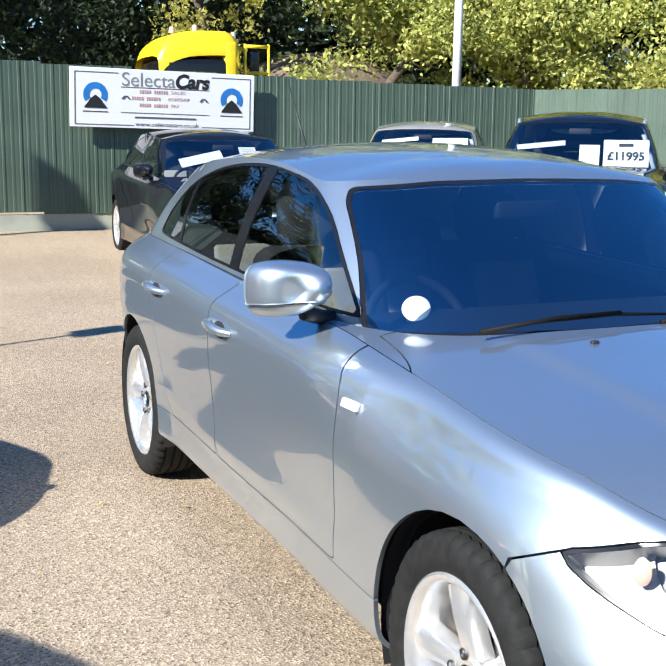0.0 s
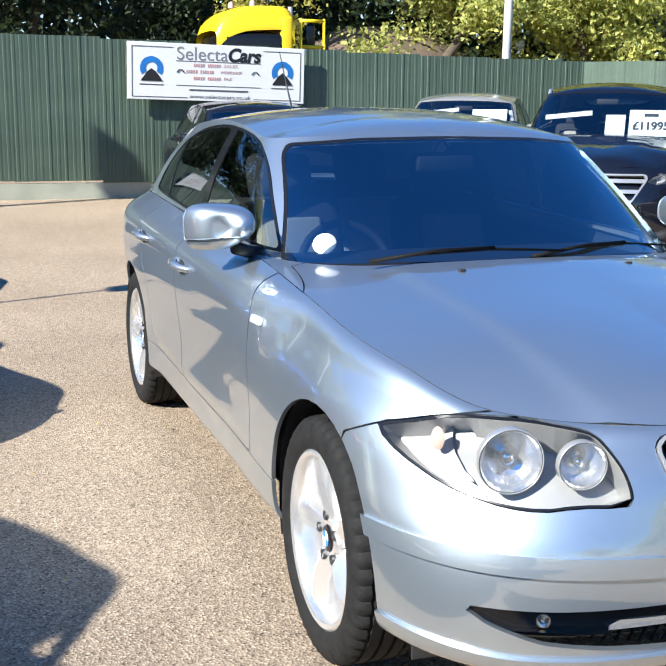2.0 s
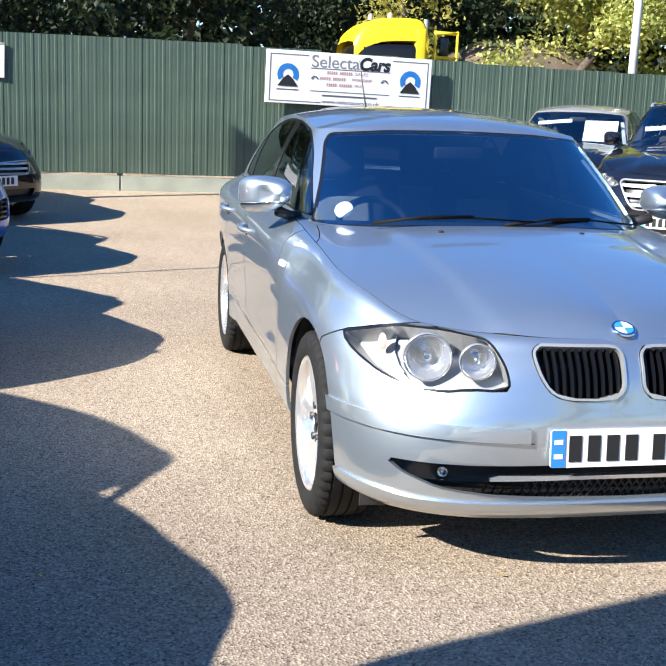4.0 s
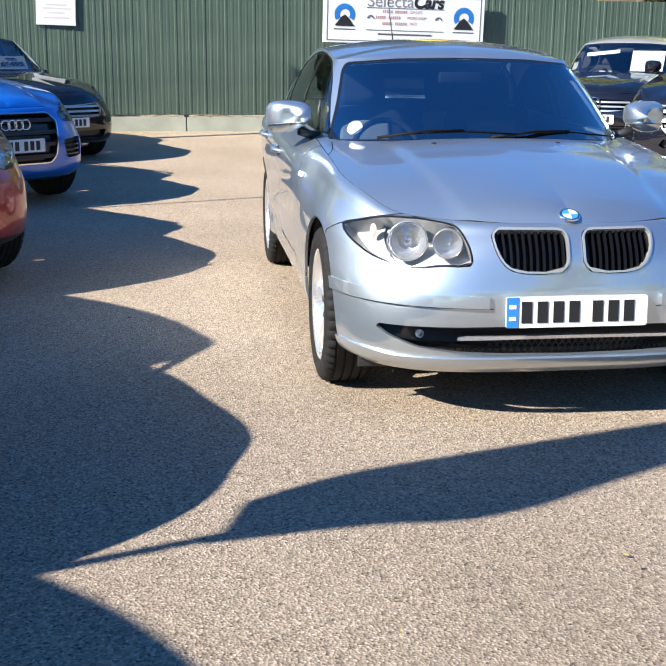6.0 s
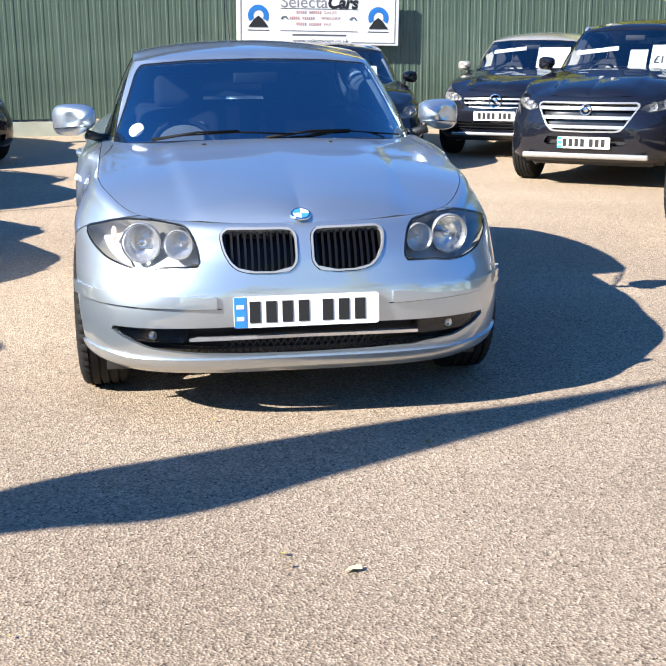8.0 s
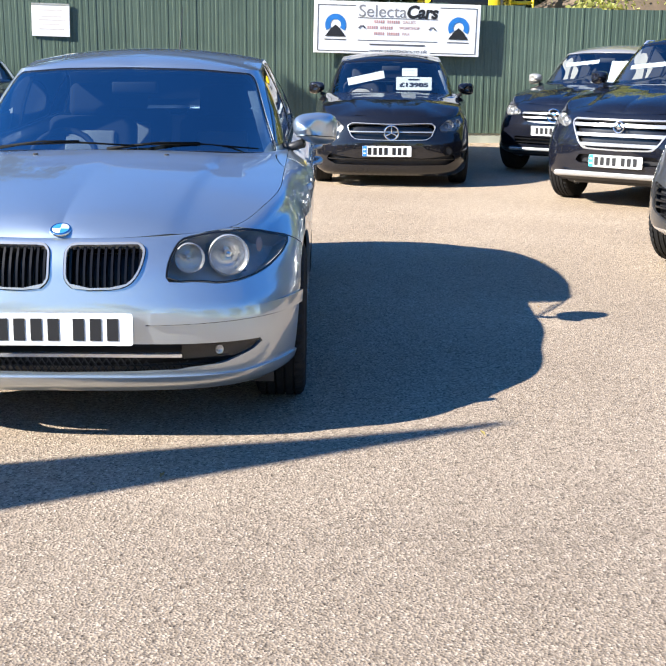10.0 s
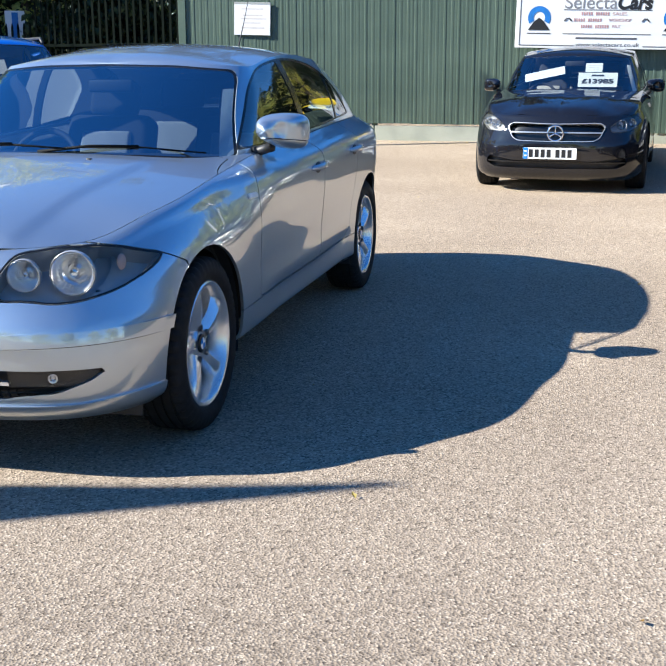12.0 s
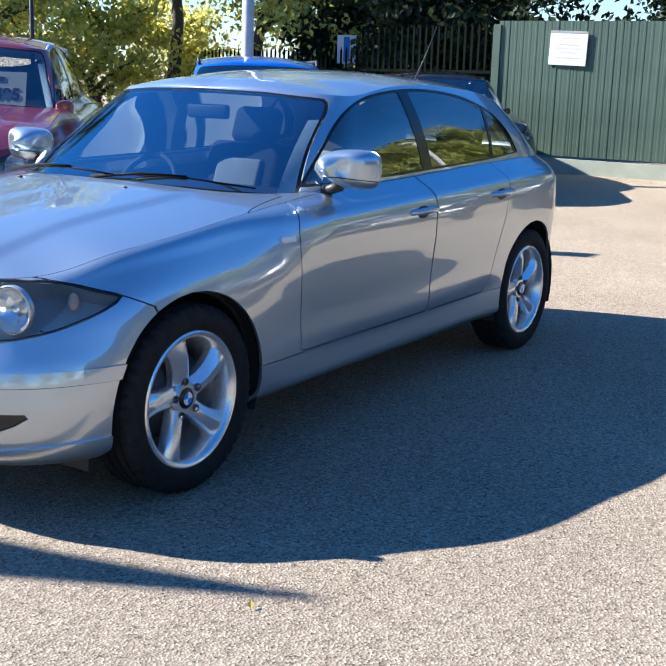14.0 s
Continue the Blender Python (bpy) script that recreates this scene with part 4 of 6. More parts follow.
# the crest of the bumper's lower lip
crest = side_skin.keep(lambda v: v[:, 1], -0.34, False).keep(lambda v: v[:, 2] - 0.262 - 0.018 * np.clip((np.abs(v[:, 0]) - 0.62) / 0.2, 0, 1), 0, False)
part("bumper_lip", crest.both().bm(lip=0.010, offset=0.009), M["silver_blue"], blue_hatch, "body-coloured lower lip")
# rubbing strips along the bumper
nose = side_skin.keep(lambda v: v[:, 1], -0.12, False)
zst = lambda v: 0.471 + 0.004 * np.clip((v[:, 0] - 0.31) / 0.45, 0, 1)
strip = band(nose, lambda v: v[:, 2] - zst(v), 0, 0.021).keep(lambda v: v[:, 0], 0.315, True).keep(lambda v: v[:, 1], -0.26, False)
for s in (strip, strip.mirrored()):
    part("bumper_strip", s.bm(lip=0.014, offset=0.012), M["silver_blue"], blue_hatch, "body-coloured rubbing strip")
seam = band(nose, lambda v: v[:, 2] - zst(v), -0.0232, 0.0013).keep(lambda v: v[:, 0], 0.300, True).keep(lambda v: v[:, 1], -0.25, False)
for s in (seam, seam.mirrored()):
    part("bumper_seam", s.bm(offset=0.0015), M["trim_black"], blue_hatch, "dark seam under the strip")
part("tow_cover_seam", box((0.051, 0.003, 0.036), (-0.40, -0.6835, 0.425), 0.003, 1, pose(0, 0, 0, 0, 0, -14)), M["trim_black"], blue_hatch)
part("tow_eye_cover", box((0.045, 0.004, 0.030), (-0.40, -0.684, 0.425), 0.003, 1, pose(0, 0, 0, 0, 0, -14)), M["silver_blue"], blue_hatch)
number_plate(blue_hatch, pose(0, -0.748, 0.438, -4, 0, 0), band="plate_blue")
badge = part("bonnet_badge", lathe([(0.0, 0.041), (0.006, 0.040), (0.008, 0.034), (0.0065, 0.031)], 40, "z"), M["chrome"], blue_hatch, "round chrome-edged badge")
badge.matrix_local = Matrix.Translation((0, -0.610, 0.760)) @ pose(0, 0, 0, 26, 0, 0) @ Matrix.Scale(0.93, 4)
for i in range(4):
    b = bmesh.new()
    c0 = b.verts.new((0, 0, 0.007))
    arc = [b.verts.new((0.031 * math.cos(a), 0.031 * math.sin(a), 0.007)) for a in np.linspace(i * math.pi / 2, (i + 1) * math.pi / 2, 9)]
    b.faces.new([c0] + arc)
    part("badge_quarter", b, M["badge_blue"] if i % 2 else M["plate_white"], badge, smooth=False)
for s in (-1, 1):
    sg = new("side_indicator")
    sg.parent = blue_hatch
    part("indicator_lens", box((0.014, 0.072, 0.024), (s * (side_x(side_skin, 0.487, 0.797) + 0.003), 0.487, 0.797), 0.005, 3, pose(0, 0, 0, 0, -s * 20, -s * 5)), M["plate_white"], sg, "clear lens")
    for y, z in ((1.44, 0.826), (2.21, 0.85)):
        h = new("door_handle")
        h.parent = blue_hatch
        x = side_x(side_skin, y, z)
        edged(part("grip", tube([(s * (x - 0.004), y - 0.105, z - 0.004), (s * (x + 0.022), y - 0.075, z), (s * (x + 0.030), y, z + 0.003), (s * (x + 0.022), y + 0.075, z + 0.004), (s * (x - 0.004), y + 0.105, z + 0.006)], [0.010, 0.014, 0.015, 0.014, 0.010], 10), M["silver_blue"], h))
        # dark ellipsoid stands in for the shade of the hollow behind the grip
        b = bmesh.new()
        bmesh.ops.create_uvsphere(b, u_segments=20, v_segments=10, radius=1.0)
        bmesh.ops.scale(b, vec=(0.006, 0.060, 0.028), verts=b.verts)
        bmesh.ops.translate(b, vec=(s * (x - 0.001), y, z - 0.008), verts=b.verts)
        part("recess", b, M["dark_metal"], h)
wiper(blue_hatch, (-0.40, 0.44, 0.972), (0.10, 0.405, 0.975), (-0.52, 0.46, 0.955))
wiper(blue_hatch, (0.10, 0.415, 0.978), (0.62, 0.60, 0.950), (-0.02, 0.40, 0.960))
st = lathe([(0.0, 0.037), (0.002, 0.037), (0.002, 0.0)], 32, "z")
sticker = part("windscreen_sticker", st, M["paper"], blue_hatch, "round white paper sticker")
sticker.matrix_local = Matrix.Translation((-0.585, 0.672, 0.985)) @ pose(0, 0, 0, 52, 0, -32)
part("aerial", tube([(0.0, 2.86, 1.345), (0.0, 3.00, 1.52), (0.0, 3.10, 1.66)], [0.006, 0.003, 0.002], 6), M["black_plastic"], blue_hatch, "thin roof aerial")
for x in (-0.3, 0.25):
    part("washer_jet", box((0.020, 0.014, 0.009), (x, 0.30, 0.944), 0.003), M["black_plastic"], blue_hatch)

# ---------------------------------------------------------------- ground
gm, n, l, p = node_mat("resin_bound_tarmac")
tc = n.new("ShaderNodeTexCoord")
vor = n.new("ShaderNodeTexVoronoi")
vor.inputs["Scale"].default_value = 128
big = n.new("ShaderNodeTexNoise")
big.inputs["Scale"].default_value, big.inputs["Detail"].default_value = 0.55, 6
mid = n.new("ShaderNodeTexNoise")
mid.inputs["Scale"].default_value, mid.inputs["Detail"].default_value = 55, 4
for t in (vor, big, mid):
    l.new(tc.outputs["Object"], t.inputs["Vector"])
cr = n.new("ShaderNodeValToRGB")
for pos, col in ((0.0, (0.065, 0.050, 0.038)), (0.26, (0.224, 0.178, 0.132)), (0.7, (0.350, 0.283, 0.212))):
    e = cr.color_ramp.elements.new(pos)
    e.color = rgb(col)
cr.color_ramp.elements.remove(cr.color_ramp.elements[0])
cr.color_ramp.elements[-1].color = rgb((0.520, 0.434, 0.338))
l.new(vor.outputs["Color"], cr.inputs[0])
mx = n.new("ShaderNodeMixRGB")
mx.blend_type = "MULTIPLY"
mx.inputs[0].default_value = 0.8
mr = n.new("ShaderNodeValToRGB")
mr.color_ramp.elements[0].position, mr.color_ramp.elements[1].position = 0.3, 0.7
mr.color_ramp.elements[0].color, mr.color_ramp.elements[1].color = rgb((0.74, 0.72, 0.70)), rgb((1, 1, 1))
l.new(big.outputs[0], mr.inputs[0])
l.new(cr.outputs[0], mx.inputs[1])
l.new(mr.outputs[0], mx.inputs[2])
# tarmac multiplied paler towards +y, the change broken up by noise
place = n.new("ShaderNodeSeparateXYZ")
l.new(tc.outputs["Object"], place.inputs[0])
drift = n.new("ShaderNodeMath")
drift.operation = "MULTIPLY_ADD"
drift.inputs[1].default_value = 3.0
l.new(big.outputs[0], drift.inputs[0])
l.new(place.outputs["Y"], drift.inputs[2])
far_tone = n.new("ShaderNodeMapRange")
far_tone.inputs["From Min"].default_value, far_tone.inputs["From Max"].default_value = 0.0, 7.0
far_tone.inputs["To Min"].default_value, far_tone.inputs["To Max"].default_value = 0.0, 1.0
l.new(drift.outputs[0], far_tone.inputs[0])
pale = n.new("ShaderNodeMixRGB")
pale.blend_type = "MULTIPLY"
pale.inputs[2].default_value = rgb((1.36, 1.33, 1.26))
l.new(far_tone.outputs[0], pale.inputs[0])
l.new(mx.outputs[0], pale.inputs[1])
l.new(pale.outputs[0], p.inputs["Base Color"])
p.inputs["Roughness"].default_value = 0.9
p.inputs["Specular IOR Level"].default_value = 0.25
bp = n.new("ShaderNodeBump")
bp.inputs["Strength"].default_value, bp.inputs["Distance"].default_value = 0.55, 0.006
l.new(vor.outputs["Distance"], bp.inputs["Height"])
l.new(bp.outputs[0], p.inputs["Normal"])
M["ground"] = gm

rise = spline((8.5, 0.0), (10.5, 0.03), (12.7, 0.12), (16, 0.14))
gx = np.r_[-600, -200, -60, np.linspace(-25, 25, 26), 60, 200, 600]
gy = np.r_[-600, -200, -60, np.linspace(-25, 25, 51), 60, 200, 600]
G = np.array([[(x, y, float(rise(y))) for x in gx] for y in gy])
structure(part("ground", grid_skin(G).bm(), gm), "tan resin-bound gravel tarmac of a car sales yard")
# ---------------------------------------------------------------- fence and boards
M["fence_green"] = surface("fence_green_sheet", (0.084, 0.121, 0.088), (0.056, 0.086, 0.064), rough=0.42, metal=0.1, scale=2.2, fine=40, bump=0.03, vary=0.07)
M["kick_green"] = surface("kickboard_green", (0.40, 0.41, 0.33), (0.27, 0.29, 0.23), rough=0.7, scale=3, fine=60)


def fence_run(a, b, z0, z1, name, label, pitch=0.105, sheet=1.155, crest=None):
    """Box-profile steel sheeting between two points, in sheets, with posts and a kick board."""
    a, b = Vector((*a, 0)), Vector((*b, 0))
    d = (b - a).normalized()
    turn = math.degrees(math.atan2(d.y, d.x))
    top = structure(new(name), label)
    top.matrix_world = Matrix.Translation((a.x, a.y, 0)) @ pose(0, 0, 0, 0, 0, turn)
    rr = random.Random(len(name))
    sheets = []
    for v in range(3):
        prof = [(-0.02, 0.001)]
        for i in range(11):
            x, dp = i * pitch + rr.uniform(0, 0.022), rr.uniform(0.0025, 0.0085)
            prof += [(x, 0), (x + 0.007, -dp), (x + rr.uniform(0.026, 0.040), -dp), (x + 0.050, 0), (x + 0.074, -0.0012)]
        prof.append((11 * pitch, 0))
        P = np.array([[(x, y, z) for x, y in prof] for z in (z0[0] + 0.10, z1[0])])
        sheets.append(grid_skin(P[:, ::-1]))
    length = (b - a).length
    mesh = {}
    k = int(length / sheet) + 1
    for i in range(k):
        v = (i * 2 + i // 3) % 3
        if v not in mesh:
            ob = part("sheet", sheets[v].bm(), M["fence_green"], top, smooth=False)
            mesh[v] = ob.data
        else:
            ob = new("sheet", mesh[v])
            ob.parent = top
        ob.matrix_local = Matrix.Translation((i * sheet, 0.002 * (i % 2), (float(crest((i + 0.5) * sheet)) - z1[0] if crest else 0.0) + rr.uniform(-0.006, 0.006)))
    for i in range(0, int(length / 2.9) + 1):
        part("post", box((0.08, 0.08, z1[0] - 0.1), (i * 2.9, 0.07, (z1[0] + z0[0]) / 2), 0.006), M["fence_green"], top, smooth=False)
        part("kickboard", box((2.88, 0.035, 0.23), (i * 2.9 + 1.45, 0.034, z0[0] + 0.10), 0.006), M["kick_green"], top, "pale green timber kick board", smooth=False)
    part("rail", box((length, 0.05, 0.06), (length / 2, 0.055, z1[0] - 0.35), 0.006), M["fence_green"], top, smooth=False)
    return top


fence_run((-4.15, 12.80), (7.85, 12.99), (0.12, 0.12), (2.10, 2.10), "wall_north", "dark green corrugated steel fence",
          crest=spline((0, 2.245), (3.6, 2.255), (4.7, 2.225), (7.7, 2.145), (9.4, 2.105), (11.4, 2.07)))
fence_run((7.85, 12.99), (10.6, 8.4), (0.08, 0.08), (2.06, 2.06), "wall_east", "dark green corrugated steel fence in tree shade")
part("corner_post", box((0.12, 0.10, 2.1), (-4.19, 12.82, 1.15), 0.006), M["fence_green"], bpy.data.objects["wall_north"], smooth=False).matrix_parent_inverse = bpy.data.objects["wall_north"].matrix_world.inverted()

# the trade board
M["board"] = surface("white_board", (0.70, 0.70, 0.69), rough=0.45, scale=1.5, bump=0.0, spread=0.03)
M["red_ink"] = surface("red_ink", (0.52, 0.30, 0.28), rough=0.5, bump=0.0)
M["grey_ink"] = surface("grey_ink", (0.10, 0.10, 0.11), rough=0.5, bump=0.0)
M["pale_ink"] = surface("pale_grey_ink", (0.22, 0.22, 0.23), rough=0.5, bump=0.0)
M["sign_blue"] = surface("sign_blue", (0.02, 0.17, 0.50), rough=0.45, bump=0.0)
SW, SH = 2.46, 0.745
sign = thing("sign_board", Matrix.Translation((2.02, 12.755, 1.79)) @ pose(0, 0, 0, 0, 1.15, 0.9), "white trade board with blue emblems fixed to green fence", "sign")
part("panel", box((SW, 0.04, SH), (0, 0, 0), 0.006), M["board"], sign, smooth=False)
FACE = -0.0225


def bar(name, x0, x1, z, h, mat, parent):
    return part(name, box((x1 - x0, 0.003, h), ((x0 + x1) / 2, FACE, z)), M[mat], parent, smooth=False)


for z, xs in ((0.315, ((-1.17, -0.62), (0.63, 1.17))), (-0.335, ((-1.17, -0.42), (0.50, 1.17)))):
    for a, b in xs:
        bar("border", a, b, z, 0.010, "grey_ink", sign)
for x in (-1.17, 1.17):
    part("border", box((0.010, 0.003, 0.65), (x, FACE, -0.01)), M["grey_ink"], sign, smooth=False)
for z in (0.145, -0.175):
    bar("rule", -0.58, 0.60, z, 0.009, "grey_ink", sign)
text_mesh("lettering", "Selecta", 0.245, M["pale_ink"], Matrix.Translation((-0.22, FACE, 0.235)), sign, 0.0, "thin grey lettering", width=0.70)
text_mesh("lettering", "Cars", 0.245, M["ink"], Matrix.Translation((0.37, FACE, 0.235)) @ pose(0, 0, 0) @ Matrix(((1, 0, 0.18, 0), (0, 1, 0, 0), (0, 0, 1, 0), (0, 0, 0, 1))), sign, 0.010, "bold black lettering", width=0.46)
for z, w, t in ((0.095, 0.19, "SALES"), (0.010, 0.30, "WORKSHOP"), (-0.075, 0.11, "FAX")):
    x0 = -0.34 if z != 0.010 else -0.44
    for i in range(12):
        if i != 5:
            bar("number_bar", x0 + i * 0.032, x0 + i * 0.032 + 0.019, z, 0.042, "red_ink", sign)
    text_mesh("lettering", t, 0.058, M["red_ink"], Matrix.Translation(((0.08 if z != 0.010 else 0.03) + w / 2, FACE, z)), sign, 0.0, "small red lettering", width=w)
bar("text_bar", -0.40, 0.42, -0.232, 0.022, "grey_ink", sign)
text_mesh("lettering", "www.selectacars.co.uk", 0.075, M["grey_ink"], Matrix.Translation((0.03, FACE, -0.318)), sign, 0.0, "grey lettering", width=0.86)
for x in (-0.52, 0.52):
    part("telephone_mark", tube([(x - 0.05, FACE, -0.005), (x - 0.02, FACE, 0.03), (x + 0.02, FACE, 0.03), (x + 0.05, FACE, -0.005)], 0.009, 6), M["grey_ink"], sign)
for x in (-0.91, 0.91):
    em = new("emblem")
    em.parent = sign
    rows = []
    for a in np.linspace(-0.55, math.pi + 0.55, 33):
        rows.append([(x + r * math.cos(a), FACE - d, 0.035 + r * math.sin(a)) for r, d in ((0.155, 0.0), (0.155, 0.002), (0.078, 0.002), (0.078, 0.0))])
    part("ring", grid_skin(np.array(rows)).bm(), M["sign_blue"], em, "blue ring", smooth=False)
    b = bmesh.new()
    b.faces.new([b.verts.new(q) for q in ((x - 0.15, FACE - 0.004, -0.13), (x + 0.15, FACE - 0.004, -0.13), (x + 0.06, FACE - 0.004, -0.01), (x, FACE - 0.004, 0.035), (x - 0.06, FACE - 0.004, -0.01))])
    part("road", b, M["ink"], em, "black road shape", smooth=False)
    bar("caption_bar", x - 0.16, x + 0.16, -0.175, 0.014, "grey_ink", em)

notice = thing("notice_board", Matrix.Translation((-3.085, 12.788, 1.875)) @ pose(0, 0, 0, 0, 1.5, 0), "small white notice with faded print on green fence", "sign")
part("panel", box((0.56, 0.02, 0.47), (0, 0, 0), 0.004), M["board"], notice, smooth=False)
part("frame", box((0.56, 0.012, 0.03), (0, -0.008, 0.222), 0.003), M["cream_paint"], notice, smooth=False)
M["faded"] = surface("faded_print", (0.60, 0.55, 0.52), rough=0.6, bump=0.0)
for i, (z, w) in enumerate(((0.14, 0.34), (0.05, 0.30), (0.0, 0.40), (-0.06, 0.26), (-0.13, 0.36))):
    part("print_bar", box((w, 0.0015, 0.018), (0.01 * (i % 3), -0.0105, z)), M["faded"], notice, smooth=False)

# ---------------------------------------------------------------- trees and the yard's surroundings
M["bark"] = surface("bark", (0.13, 0.10, 0.075), (0.05, 0.04, 0.03), rough=0.95, scale=20, fine=90, bump=0.6)
M["pole_pale"] = surface("painted_pole", (0.62, 0.62, 0.60), rough=0.5, scale=6, bump=0.03)
M["pole_grey"] = surface("galvanised_steel", (0.50, 0.50, 0.49), rough=0.45, metal=0.5, scale=6, bump=0.03)


def leaf_mat(name, c0, c1, thin=0.48):
    m, n, l, p = node_mat(name)
    geo = n.new("ShaderNodeNewGeometry")
    rp = n.new("ShaderNodeValToRGB")
    rp.color_ramp.elements[0].color, rp.color_ramp.elements[1].color = rgb(c0), rgb(c1)
    l.new(geo.outputs["Random Per Island"], rp.inputs[0])
    l.new(rp.outputs[0], p.inputs["Base Color"])
    p.inputs["Roughness"].default_value = 0.55
    tl = n.new("ShaderNodeBsdfTranslucent")
    l.new(rp.outputs[0], tl.inputs[0])
    mix = n.new("ShaderNodeMixShader")
    mix.inputs[0].default_value = thin
    l.new(p.outputs[0], mix.inputs[1])
    l.new(tl.outputs[0], mix.inputs[2])
    l.new(mix.outputs[0], n["Material Output"].inputs[0])
    return m


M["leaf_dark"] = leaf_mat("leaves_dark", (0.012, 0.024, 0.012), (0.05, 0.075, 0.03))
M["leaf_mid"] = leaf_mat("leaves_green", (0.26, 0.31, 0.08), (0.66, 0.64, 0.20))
M["leaf_yellow"] = leaf_mat("leaves_turning", (0.42, 0.42, 0.10), (0.80, 0.72, 0.20), 0.75)


def tree(name, at, height, crown, base, leaves, mat, label, rng, leaf=0.10, trunk=0.16, group="trees behind the fence"):
    """A tapered trunk with limbs, and a crown of many small leaves hung on clumps."""
    r = random.Random(rng)
    t = thing(name, Matrix.Translation(at), label, "tree", group)
    pts = [Vector((0, 0, 0))]
    for i in range(1, 7):
        pts.append(Vector((r.uniform(-0.12, 0.12) * i, r.uniform(-0.12, 0.12) * i, height * 0.82 * i / 6)))
    part("trunk", tube(pts, [trunk * (1 - 0.14 * i) for i in range(7)], 10), M["bark"], t)
    limbs = []
    for i in range(11):
        k = r.randint(2, 5)
        a = r.uniform(0, 2 * math.pi)
        ln = crown * r.uniform(0.4, 0.75)
        s = pts[k].lerp(pts[k + 1], r.random())
        e = s + Vector((math.cos(a) * ln, math.sin(a) * ln, r.uniform(0.2, 0.9) * ln))
        mid = s.lerp(e, 0.5) + Vector((0, 0, r.uniform(0, 0.25)))
        part("limb", tube([s, mid, e], [trunk * 0.42, trunk * 0.26, trunk * 0.08], 6), M["bark"], t)
        limbs += [(s.lerp(e, u), 0.34 + 0.4 * r.random()) for u in (0.45, 0.7, 1.0)]
    n = 34
    clumps = [(c, s * crown * 0.42) for c, s in limbs]
    for i in range(n):
        z = base + (height - base) * (i + r.random()) / n
        f = (z - base) / (height - base)
        rad = crown * (0.55 + 0.6 * math.sin(math.pi * min(1, f * 0.9 + 0.12))) * r.uniform(0.35, 1.0)
        a = r.uniform(0, 2 * math.pi)
        clumps.append((Vector((math.cos(a) * rad, math.sin(a) * rad, z)), crown * r.uniform(0.16, 0.34)))
    verts, faces = [], []
    for i in range(leaves):
        c, s = clumps[r.randrange(len(clumps))]
        o = Vector((r.gauss(0, 1), r.gauss(0, 1), r.gauss(0, 0.8))) * s * 0.55 + c
        if o.z < base * 0.6:
            continue
        q = Euler((r.uniform(-1.2, 1.2), r.uniform(-1.2, 1.2), r.uniform(0, 6.28))).to_matrix()
        k = leaf * r.uniform(0.6, 1.3)
        b = len(verts)
        for x, y, z in ((-0.5, 0, 0), (0, -0.32, 0.06), (0.55, 0, 0), (0, 0.32, 0.06)):
            verts.append(o + q @ Vector((x * k, y * k, z * k)))
        faces.append((b, b + 1, b + 2, b + 3))
    part("crown", (verts, faces), M[mat], t, "many small leaves in uneven clumps", smooth=False)
    return t


# trees close behind the fences
k = 0
